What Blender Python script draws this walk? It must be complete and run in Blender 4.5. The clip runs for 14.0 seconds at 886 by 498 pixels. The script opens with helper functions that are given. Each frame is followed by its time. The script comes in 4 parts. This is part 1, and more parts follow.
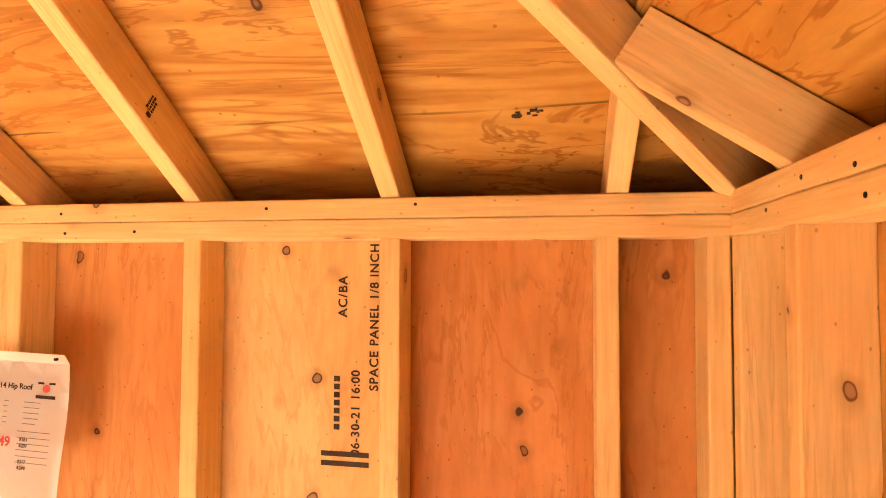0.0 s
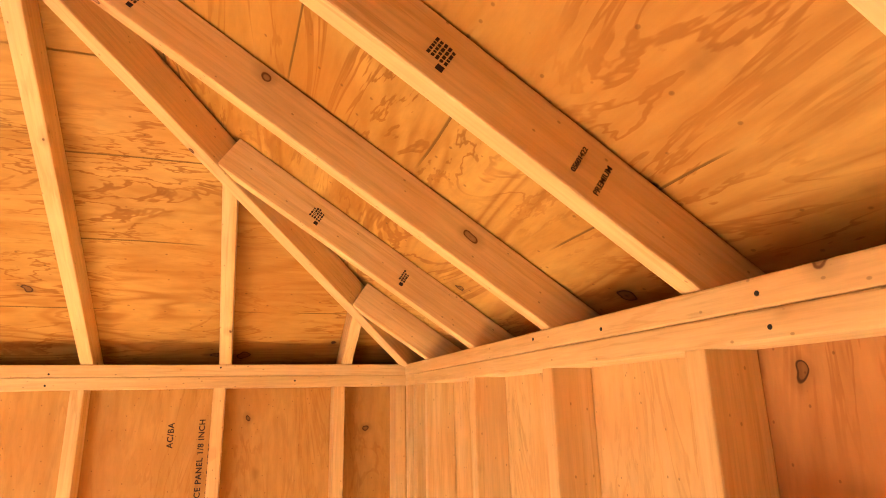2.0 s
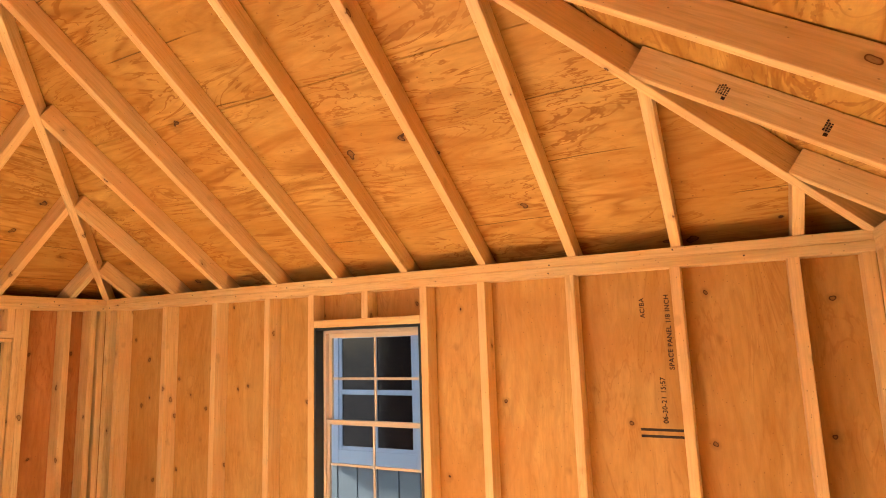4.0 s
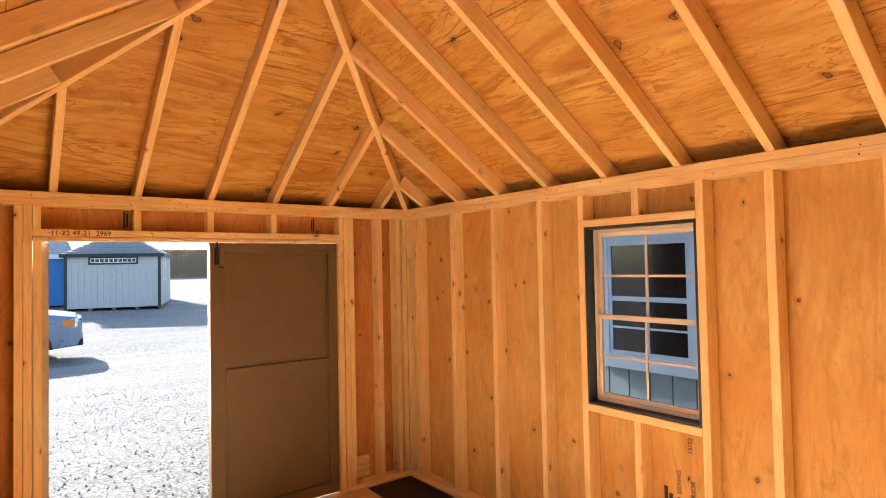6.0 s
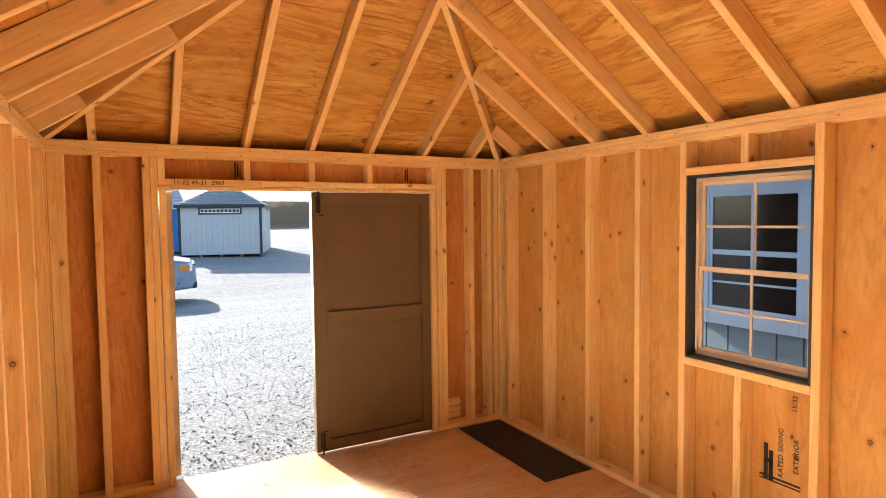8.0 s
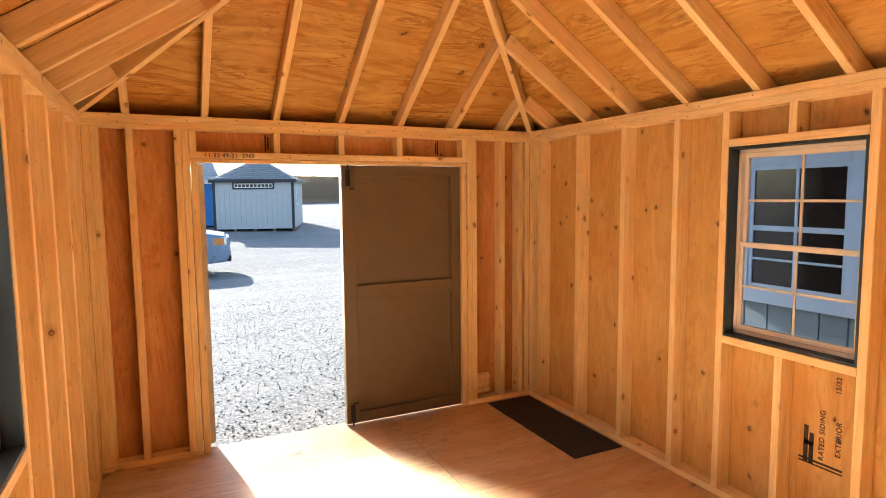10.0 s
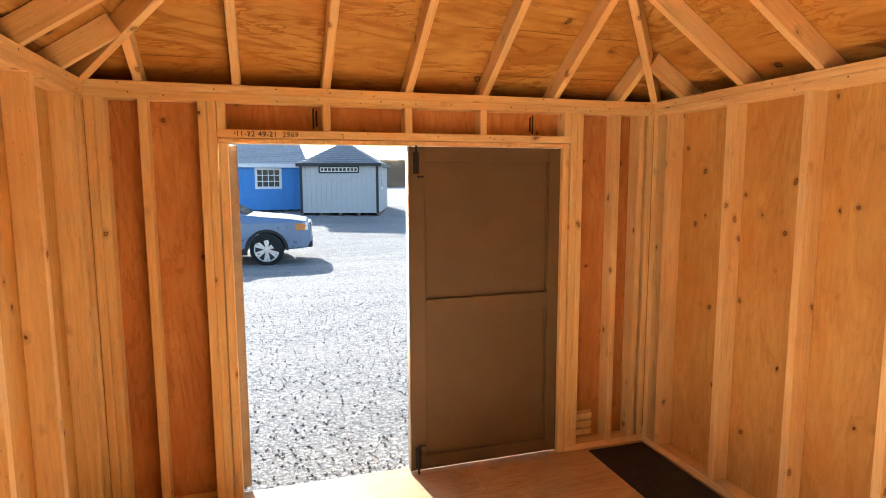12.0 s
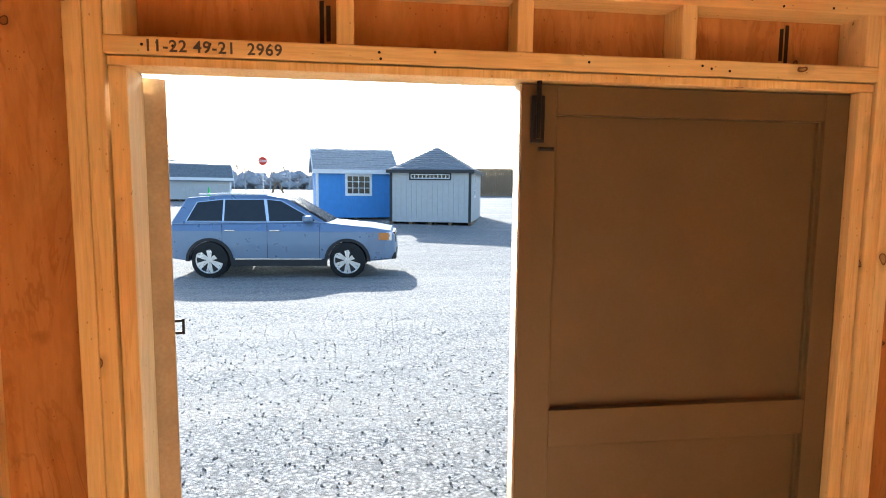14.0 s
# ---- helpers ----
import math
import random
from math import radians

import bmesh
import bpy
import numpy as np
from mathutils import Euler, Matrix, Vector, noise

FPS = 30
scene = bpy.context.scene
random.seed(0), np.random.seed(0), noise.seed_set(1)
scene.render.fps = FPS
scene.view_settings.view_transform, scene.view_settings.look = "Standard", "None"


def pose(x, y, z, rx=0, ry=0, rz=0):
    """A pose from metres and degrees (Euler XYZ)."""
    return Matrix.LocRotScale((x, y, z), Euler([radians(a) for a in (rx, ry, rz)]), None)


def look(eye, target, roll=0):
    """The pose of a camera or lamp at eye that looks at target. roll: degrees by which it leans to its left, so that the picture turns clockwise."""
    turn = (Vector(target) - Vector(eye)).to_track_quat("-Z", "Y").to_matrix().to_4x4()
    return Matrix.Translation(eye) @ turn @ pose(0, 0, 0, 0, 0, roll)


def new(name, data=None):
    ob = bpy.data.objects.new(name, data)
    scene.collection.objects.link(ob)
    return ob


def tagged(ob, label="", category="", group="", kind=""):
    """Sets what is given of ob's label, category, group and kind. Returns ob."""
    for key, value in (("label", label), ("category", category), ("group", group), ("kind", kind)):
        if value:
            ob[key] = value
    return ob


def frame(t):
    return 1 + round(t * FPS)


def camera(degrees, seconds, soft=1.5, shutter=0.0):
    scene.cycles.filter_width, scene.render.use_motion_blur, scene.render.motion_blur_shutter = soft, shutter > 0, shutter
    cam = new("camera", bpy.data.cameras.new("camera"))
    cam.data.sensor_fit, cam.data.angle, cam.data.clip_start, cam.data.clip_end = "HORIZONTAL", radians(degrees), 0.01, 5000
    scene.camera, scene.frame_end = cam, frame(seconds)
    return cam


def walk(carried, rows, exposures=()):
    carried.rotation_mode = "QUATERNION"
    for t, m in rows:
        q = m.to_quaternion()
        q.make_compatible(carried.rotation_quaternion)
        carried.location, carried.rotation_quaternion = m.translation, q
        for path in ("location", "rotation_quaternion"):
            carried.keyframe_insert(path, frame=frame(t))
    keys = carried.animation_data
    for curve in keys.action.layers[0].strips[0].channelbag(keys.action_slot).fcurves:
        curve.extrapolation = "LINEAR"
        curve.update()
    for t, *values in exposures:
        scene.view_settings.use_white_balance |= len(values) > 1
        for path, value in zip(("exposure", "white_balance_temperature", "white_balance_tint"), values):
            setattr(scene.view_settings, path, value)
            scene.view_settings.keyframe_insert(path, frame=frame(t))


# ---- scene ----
cam = camera(74.9, 14.0, soft=1.0)
PATH = [
    (0, (2.579, 3.063, 1.88), (2.208, 5.027, 1.954), 0.2),
    (0.5, (2.471, 3.248, 1.855), (1.665, 5.056, 2.142), -0.5),
    (1, (2.278, 3.347, 1.842), (1.12, 4.902, 2.334), 0.5),
    (1.5, (2.157, 3.461, 1.874), (0.597, 4.6, 2.392), -0.6),
    (2, (2.093, 3.531, 1.881), (0.262, 4.155, 2.389), -1.3),
    (2.5, (2.119, 3.522, 1.858), (0.179, 3.642, 2.33), -1.8),
    (3, (2.203, 3.541, 1.831), (0.269, 3.256, 2.251), -2.0),
    (3.5, (2.302, 3.596, 1.771), (0.428, 2.997, 2.131), -2.1),
    (4, (2.372, 3.659, 1.698), (0.607, 2.77, 2.001), -1.9),
    (4.2, (2.384, 3.666, 1.675), (0.663, 2.684, 1.953), -1.7),
    (6.3, (2.482, 3.702, 1.577), (1.332, 2.066, 1.607), -1.1),
    (6.5, (2.503, 3.694, 1.579), (1.379, 2.039, 1.586), -1.0),
    (7, (2.517, 3.697, 1.574), (1.464, 1.997, 1.532), -1.0),
    (7.5, (2.506, 3.703, 1.564), (1.512, 1.969, 1.488), -0.8),
    (8, (2.502, 3.705, 1.559), (1.546, 1.951, 1.458), -0.7),
    (10.5, (2.459, 3.63, 1.546), (1.634, 1.819, 1.342), -0.5),
    (11, (2.395, 3.414, 1.558), (1.62, 1.583, 1.338), -0.4),
    (11.5, (2.317, 3.153, 1.554), (1.624, 1.289, 1.339), -0.3),
    (12, (2.145, 2.863, 1.579), (1.561, 0.965, 1.343), -0.2),
    (12.5, (2.039, 2.509, 1.564), (1.536, 0.588, 1.322), 0.1),
    (13, (1.944, 2.124, 1.523), (1.524, 0.179, 1.319), -0.1),
    (13.5, (1.83, 1.731, 1.503), (1.487, -0.23, 1.317), 0.1),
    (14, (1.81, 1.319, 1.499), (1.534, -0.652, 1.297), 0.5),
]
EXPOSURES = [(0, 2.3, 6500, 12), (1, 2.15, 6500, 10), (2.5, 1.7, 6500, 10), (4, 1.55, 6400, 10), (6.5, 1.45, 6150, 9),
             (8, 1.4, 6100, 9), (10.5, 1.4, 6050, 8), (12, 1.35, 6000, 8), (14, 1.3, 5800, 6)]
walk(cam, [(t, look(eye, target, roll)) for t, eye, target, roll in PATH], EXPOSURES)

# ---- light ----
SUN_AZ, SUN_EL = 170.0, 27.0
world = bpy.data.worlds.new("world")
scene.world = world
world.use_nodes = True
wn = world.node_tree.nodes
sky = wn.new("ShaderNodeTexSky")
sky.sky_type, sky.sun_disc = "NISHITA", False
sky.sun_elevation, sky.sun_rotation = radians(SUN_EL), radians(SUN_AZ)
world.node_tree.links.new(sky.outputs[0], wn["Background"].inputs[0])
wn["Background"].inputs[1].default_value = 0.15
sun = new("sun", bpy.data.lights.new("sun", "SUN"))
sun.data.energy, sun.data.angle, sun.data.color = 5.0, radians(0.6), (1.0, 0.93, 0.82)
a, e = radians(SUN_AZ), radians(SUN_EL)
sun.matrix_world = look(Vector((math.sin(a) * math.cos(e), math.cos(a) * math.cos(e), math.sin(e))) * 40, (0, 0, 0))
# added fill lamp outside the doorway, out of view, aimed in along the sun
glow = new("doorway_daylight", bpy.data.lights.new("doorway_daylight", "AREA"))
glow.data.shape, glow.data.size, glow.data.size_y, glow.data.energy, glow.data.color = "RECTANGLE", 0.8, 0.5, 85, (1.0, 0.95, 0.88)
glow.data.spread = radians(30)
glow.matrix_world = look((2.22, -2.2, 2.6), (1.8, 0.0, 1.42))
# lamp added to the sky's light in the east window, unseen on the walk
side = new("window_daylight", bpy.data.lights.new("window_daylight", "AREA"))
side.data.shape, side.data.size, side.data.size_y, side.data.energy, side.data.color = "RECTANGLE", 0.58, 0.9, 1.8, (1.0, 0.93, 0.84)
side.data.spread = radians(120)
side.matrix_world = look((3.06, 2.015, 1.3), (0, 2.1, 1.25))


# ---- materials ----
class Nodes:
    """Short hand for a node material."""

    def __init__(self, name):
        self.mat = bpy.data.materials.new(name)
        self.mat.use_nodes = True
        self.t = self.mat.node_tree
        self.bsdf = self.t.nodes["Principled BSDF"]

    def node(self, kind, *links, **values):
        n = self.t.nodes.new(kind)
        for key, value in values.items():
            setattr(n, key, value)
        for socket, source in links:
            if hasattr(source, "links"):
                self.t.links.new(source, n.inputs[socket])
            else:
                n.inputs[socket].default_value = source
        return n

    def put(self, socket, source):
        if hasattr(source, "links"):
            self.t.links.new(source, self.bsdf.inputs[socket])
        else:
            self.bsdf.inputs[socket].default_value = source
        return self

    def coords(self, scale, jitter=0.0):
        co = self.node("ShaderNodeTexCoord").outputs["Object"]
        if jitter:
            info = self.node("ShaderNodeObjectInfo")
            off = self.node("ShaderNodeMath", (0, info.outputs["Random"]), (1, jitter), operation="MULTIPLY")
            co = self.node("ShaderNodeVectorMath", (0, co), (1, off.outputs[0]), operation="ADD").outputs[0]
        return self.node("ShaderNodeMapping", ("Vector", co), ("Scale", scale)).outputs[0]

    def noise(self, vec, scale, detail=4.0, rough=0.55, distort=0.0):
        n = self.node("ShaderNodeTexNoise", ("Vector", vec), ("Scale", scale), ("Detail", detail), ("Roughness", rough), ("Distortion", distort))
        return n.outputs["Fac"]

    def ramp(self, fac, *stops):
        n = self.node("ShaderNodeValToRGB", ("Fac", fac))
        els = n.color_ramp.elements
        while len(els) < len(stops):
            els.new(0.5)
        for el, (pos, col) in zip(els, stops):
            el.position, el.color = pos, (*col, 1.0) if len(col) == 3 else col
        return n.outputs["Color"]

    def mix(self, fac, a, b, mode="MIX"):
        n = self.node("ShaderNodeMix", data_type="RGBA", blend_type=mode)
        for i, v in ((0, fac), (6, a), (7, b)):
            if hasattr(v, "links"):
                self.t.links.new(v, n.inputs[i])
            else:
                n.inputs[i].default_value = v if i == 0 else (*v, 1.0)
        return n.outputs[2]

    def bump(self, height, strength=0.3, dist=0.002):
        n = self.node("ShaderNodeBump", ("Height", height), ("Strength", strength), ("Distance", dist))
        return self.put("Normal", n.outputs[0])


def g3(v):
    return (v, v, v)


def wood(name, pale, deep, knot, along, across, knot_scale, knot_share, jitter, swirl=1.2, tint=0.35, rough=0.62, bands=0.5, lines=90.0, seams=False, tear=0.12):
    """Sawn timber or plywood: grain bands, fine fibre, knots with rings, stains. along: scale vector, small in the grain's direction."""
    m = Nodes(name)
    vec = m.coords(along, jitter)
    plain = m.coords((1, 1, 1), jitter)
    broad = m.noise(vec, across * 0.35, 3, 0.5, swirl)
    figure = m.noise(vec, across, 5, 0.6, swirl * 0.6)
    # contour lines of a slow field give the cathedral figure
    rings = m.node("ShaderNodeMath", (0, m.node("ShaderNodeMath", (0, broad), (1, lines), operation="MULTIPLY").outputs[0]), operation="SINE").outputs[0]
    rings = m.ramp(m.node("ShaderNodeMath", (0, rings), (1, 0.5), (2, 0.5), operation="MULTIPLY_ADD").outputs[0], (0.35, g3(0)), (0.8, g3(0.55)), (1.0, g3(1)))
    col = m.mix(m.ramp(figure, (0.3, g3(0)), (0.72, g3(1))), pale, deep)
    rings = m.mix(1.0, rings, m.ramp(m.noise(m.coords((1, 1, 1), jitter), 1.9, 2), (0.38, g3(0.1)), (0.62, g3(1.0))), "MULTIPLY")
    col = m.mix(m.mix(1.0, rings, g3(bands), "MULTIPLY"), col, tuple(c * f for c, f in zip(deep, (0.78, 0.66, 0.55))))
    # finer growth lines, broken up in patches
    fine = m.node("ShaderNodeMath", (0, m.node("ShaderNodeMath", (0, figure), (1, lines * 0.8), operation="MULTIPLY").outputs[0]), operation="SINE").outputs[0]
    fine = m.mix(1.0, m.ramp(fine, (0.6, g3(0)), (0.95, g3(1))), m.ramp(m.noise(plain, 3.4, 3), (0.38, g3(0)), (0.58, g3(bands))), "MULTIPLY")
    col = m.mix(fine, col, tuple(c * f for c, f in zip(deep, (0.66, 0.5, 0.38))))
    fibre = m.noise(vec, across * 9, 3, 0.65)
    col = m.mix(1.0, col, m.ramp(fibre, (0.3, g3(0.84)), (0.62, g3(1.0))), "MULTIPLY")
    # short torn streaks
    torn = m.ramp(m.noise(vec, across * 3.2, 4, 0.75, 0.3), (0.63, g3(0)), (0.69, g3(tear)))
    col = m.mix(torn, col, tuple(v * f for v, f in zip(deep, (0.5, 0.4, 0.32))))
    patch = m.noise(plain, 2.3, 3, 0.5)
    col = m.mix(m.ramp(patch, (0.42, g3(0)), (0.75, g3(0.6))), col, tuple(c * f for c, f in zip(deep, (1.0, 0.78, 0.62))))
    info = m.node("ShaderNodeObjectInfo").outputs["Random"]
    col = m.mix(tint, col, m.ramp(info, (0.0, (1.0, 0.93, 0.86)), (0.35, (0.78, 0.66, 0.55)), (0.6, (1, 1, 1)), (1.0, (0.95, 0.78, 0.66))), "MULTIPLY")
    if seams:
        # split veneers: thin broken dark lines along the grain
        sep = m.node("ShaderNodeSeparateXYZ", ("Vector", plain))
        wob = m.node("ShaderNodeMath", (0, m.noise(vec, 3.0, 3)), (1, 0.05), (2, sep.outputs[2]), operation="MULTIPLY_ADD").outputs[0]
        saw = m.node("ShaderNodeMath", (0, m.node("ShaderNodeMath", (0, wob), (1, 6.3), operation="MULTIPLY").outputs[0]), operation="FRACT").outputs[0]
        gate = m.ramp(m.noise(plain, 1.7, 2), (0.5, g3(0)), (0.56, g3(0.85)))
        col = m.mix(m.mix(1.0, m.ramp(saw, (0.0, g3(1)), (0.012, g3(1)), (0.02, g3(0))), gate, "MULTIPLY"), col, tuple(v * 0.3 for v in deep))
    warp = m.node("ShaderNodeMath", (0, m.noise(plain, 14, 2)), (1, 0.3), operation="MULTIPLY").outputs[0]
    kv = m.node("ShaderNodeVectorMath", (0, m.coords(knot_scale, jitter)), (1, warp), operation="ADD").outputs[0]
    vor = m.node("ShaderNodeTexVoronoi", ("Vector", kv), ("Scale", 1.0))
    pick = m.node("ShaderNodeSeparateColor", ("Color", vor.outputs["Color"]))
    keep = m.node("ShaderNodeMath", (0, pick.outputs[0]), (1, knot_share), operation="LESS_THAN").outputs[0]
    d = vor.outputs["Distance"]
    core = m.ramp(d, (0.0, g3(0.95)), (0.03, g3(0.6)), (0.062, g3(0.7)), (0.068, g3(1)), (0.08, g3(1)), (0.088, g3(0.3)), (0.2, g3(0)))
    col = m.mix(m.node("ShaderNodeMath", (0, core), (1, keep), operation="MULTIPLY").outputs[0], col, knot)
    pores = m.node("ShaderNodeTexVoronoi", ("Vector", m.coords(tuple(s * 5.3 for s in knot_scale), jitter)), ("Scale", 1.0))
    pin = m.ramp(pores.outputs["Distance"], (0.0, g3(0.55)), (0.07, g3(0.4)), (0.1, g3(0)))
    col = m.mix(pin, col, knot)
    m.put("Base Color", col).put("Roughness", m.ramp(figure, (0.2, g3(rough - 0.08)), (0.8, g3(rough + 0.12))))
    m.put("Specular IOR Level", 0.3)
    m.bump(fibre, 0.25, 0.0015)
    return m.mat


KNOT = (0.07, 0.024, 0.009)
LUMBER = wood("spruce_lumber", (0.87, 0.67, 0.35), (0.78, 0.55, 0.245), (0.16, 0.07, 0.03), (1, 1, 0.05), 16, (8.5, 8.5, 5.5), 0.75, 37.0, 0.5, 0.22, 0.6, 0.3, 60.0)
PLY_UP = wood("plywood_upright_grain", (0.69, 0.435, 0.145), (0.54, 0.30, 0.075), KNOT, (1, 1, 0.2), 6, (8.2, 8.2, 7.0), 0.9, 53.0, 1.5, 0.6, 0.6, 0.3, 75.0)
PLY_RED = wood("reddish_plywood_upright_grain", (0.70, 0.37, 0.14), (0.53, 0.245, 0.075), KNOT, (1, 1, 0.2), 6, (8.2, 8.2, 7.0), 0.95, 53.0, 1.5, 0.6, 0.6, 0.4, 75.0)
PLY_X = wood("plywood_grain_along_x", (0.68, 0.425, 0.115), (0.45, 0.23, 0.042), KNOT, (0.2, 1, 1), 6, (4.2, 5.0, 5.0), 0.85, 53.0, 1.7, 0.4, 0.6, 0.75, 70.0, True)
PLY_Y = wood("plywood_grain_along_y", (0.68, 0.425, 0.115), (0.45, 0.23, 0.042), KNOT, (1, 0.2, 1), 6, (5.0, 4.2, 5.0), 0.85, 53.0, 1.3, 0.4, 0.6, 0.8, 90.0, True)
PLY_PALE = wood("pale_plywood_upright_grain", (0.86, 0.63, 0.31), (0.72, 0.46, 0.18), KNOT, (1, 1, 0.2), 6, (8.2, 8.2, 7.0), 0.7, 53.0, 1.5, 0.3, 0.6, 0.3, 75.0)
FLOOR_PLY = wood("floor_plywood", (0.68, 0.49, 0.29), (0.55, 0.36, 0.19), (0.2, 0.1, 0.05), (0.16, 1, 1), 6, (4, 5, 5), 0.4, 53.0, 1.4, 0.3, 0.5, 0.4)


def paint(name, col, rough=0.55, vary=0.12, scale=6.0, metal=0.0, fine=120.0, bump=0.08):
    m = Nodes(name)
    vec = m.coords((1, 1, 1), 11.0)
    big, small = m.noise(vec, scale, 4), m.noise(vec, fine, 3)
    c = m.mix(m.ramp(big, (0.3, g3(0)), (0.75, g3(1))), col, tuple(v * (1 - vary) for v in col))
    c = m.mix(0.5, c, m.ramp(small, (0.3, g3(1 - vary)), (0.7, g3(1))), "MULTIPLY")
    m.put("Base Color", c).put("Metallic", metal)
    m.put("Roughness", m.ramp(big, (0.3, g3(rough)), (0.8, g3(min(1, rough + 0.12)))))
    m.bump(small, bump, 0.001)
    return m.mat


DOOR_PAINT = paint("clay_door_paint", (0.125, 0.081, 0.038), 0.5, 0.15)
EDGE_PAINT = paint("worn_door_edge", (0.50, 0.39, 0.27), 0.6, 0.35, 9)
BLACK_METAL = paint("black_steel", (0.015, 0.015, 0.017), 0.4, 0.2, metal=0.4)
DARK_FRAME = paint("dark_green_window_frame", (0.018, 0.024, 0.022), 0.45, 0.2)
ALMOND = paint("almond_vinyl", (0.62, 0.52, 0.40), 0.4, 0.08)
RUBBER = paint("black_rubber", (0.018, 0.016, 0.015), 0.8, 0.3, 20, bump=0.4)
WHITE = paint("white_trim_paint", (0.78, 0.78, 0.78), 0.5, 0.08)
# white trim with the gap's bluish shade put into the colour
SHADE_WHITE = paint("white_trim_in_blue_shade", (0.50, 0.58, 0.70), 0.5, 0.08)
BLUE = paint("blue_siding_paint", (0.07, 0.27, 0.66), 0.55, 0.12)
GREY_SIDE = paint("grey_siding_paint", (0.50, 0.50, 0.495), 0.6, 0.1)
SLATE_SIDE = paint("slate_siding_paint", (0.20, 0.24, 0.27), 0.6, 0.12)
TAN_SIDE = paint("tan_siding_paint", (0.42, 0.33, 0.22), 0.6, 0.12)
BLACK_TRIM = paint("black_trim_paint", (0.02, 0.022, 0.026), 0.5, 0.15)
SHINGLE = paint("asphalt_shingle", (0.23, 0.26, 0.29), 0.5, 0.35, 9, fine=90, bump=0.5)
SHINGLE_PALE = paint("pale_shingle", (0.46, 0.46, 0.46), 0.5, 0.3, 9, fine=90, bump=0.5)
FENCE_WOOD = paint("weathered_fence_wood", (0.22, 0.15, 0.09), 0.8, 0.3, 5)
CAR_PAINT = paint("silver_blue_car_paint", (0.19, 0.26, 0.38), 0.26, 0.06, metal=0.5, bump=0.0)
TYRE = paint("tyre_rubber", (0.014, 0.014, 0.015), 0.75, 0.2)
CLADDING = paint("black_plastic", (0.02, 0.02, 0.022), 0.6, 0.2)
ALLOY = paint("bright_alloy", (0.75, 0.75, 0.76), 0.25, 0.06, metal=0.9)
CHROME = paint("chrome_strip", (0.8, 0.8, 0.8), 0.12, 0.03, metal=1.0, bump=0.0)
AMBER = paint("amber_lens", (0.7, 0.25, 0.06), 0.2, 0.1)
PAPER = paint("white_paper", (0.82, 0.80, 0.80), 0.7, 0.03, 3)
INK = paint("black_stamp_ink", (0.035, 0.018, 0.012), 0.7, 0.3, 60)
PENCIL = paint("carpenter_pencil", (0.10, 0.085, 0.08), 0.6, 0.3, 60)
RED_INK = paint("red_ink", (0.6, 0.06, 0.06), 0.6, 0.1)
GREY_INK = paint("grey_print", (0.25, 0.25, 0.27), 0.7, 0.1)
CONE_GREEN = paint("lime_plastic", (0.08, 0.62, 0.12), 0.4, 0.05)
SIGN_RED = paint("sign_red", (0.6, 0.04, 0.03), 0.4, 0.1)
BARK = paint("grey_bark", (0.11, 0.09, 0.075), 0.9, 0.3, 12)
# distance haze is mixed into this twig colour
HAZY = paint("far_twigs_with_haze", (0.40, 0.43, 0.48), 0.9, 0.3, 0.3)
DARK_INSIDE = paint("dark_room", (0.03, 0.016, 0.014), 0.7, 0.3)


def glass_material(name, tint, rough=0.02):
    m = Nodes(name)
    m.put("Base Color", (*tint, 1)).put("Transmission Weight", 1.0).put("Roughness", rough).put("IOR", 1.1)
    return m.mat


GLASS = glass_material("window_glass", (0.92, 0.95, 0.96))
DARK_GLASS = paint("dark_window_glass", (0.02, 0.012, 0.011), 0.08, 0.2, bump=0.0)
CAR_GLASS = paint("tinted_car_glass", (0.02, 0.025, 0.03), 0.05, 0.2, bump=0.0)

m = Nodes("gravel")
vec = m.coords((1, 1, 1))
vor = m.node("ShaderNodeTexVoronoi", ("Vector", vec), ("Scale", 38.0))
vor2 = m.node("ShaderNodeTexVoronoi", ("Vector", vec), ("Scale", 110.0))
stone = m.node("ShaderNodeSeparateColor", ("Color", vor.outputs["Color"])).outputs[0]
tracks = m.noise(m.coords((0.25, 1.4, 1)), 0.9, 5, 0.6, 0.4)
col = m.ramp(stone, (0.0, (0.23, 0.23, 0.23)), (0.5, (0.39, 0.38, 0.36)), (1.0, (0.60, 0.585, 0.56)))
col = m.mix(0.75, col, m.ramp(vor.outputs["Distance"], (0.1, g3(1.0)), (0.55, g3(0.45)), (0.8, g3(0.2))), "MULTIPLY")
col = m.mix(m.ramp(tracks, (0.45, g3(0)), (0.65, g3(0.4))), col, (0.42, 0.385, 0.33))
m.put("Base Color", col).put("Roughness", 0.9)
high = m.node("ShaderNodeMath", (0, vor.outputs["Distance"]), (1, vor2.outputs["Distance"]), operation="ADD").outputs[0]
nb = m.node("ShaderNodeBump", ("Height", high), ("Strength", 0.7), ("Distance", 0.012))
nb.invert = True
m.put("Normal", nb.outputs[0])
GRAVEL = m.mat


# ---- mesh helpers ----
def link(name, bm, material, parent=None, label="", smooth=False):
    me = bpy.data.meshes.new(name)
    bm.to_mesh(me)
    bm.free()
    if material:
        me.materials.append(material)
    if smooth:
        for p in me.polygons:
            p.use_smooth = True
    ob = new(name, me)
    ob.parent = parent
    if label:
        ob["label"] = label
    return ob


def part(name, bm, material, parent, label="", smooth=False):
    return link(name, bm, material, parent, label, smooth)


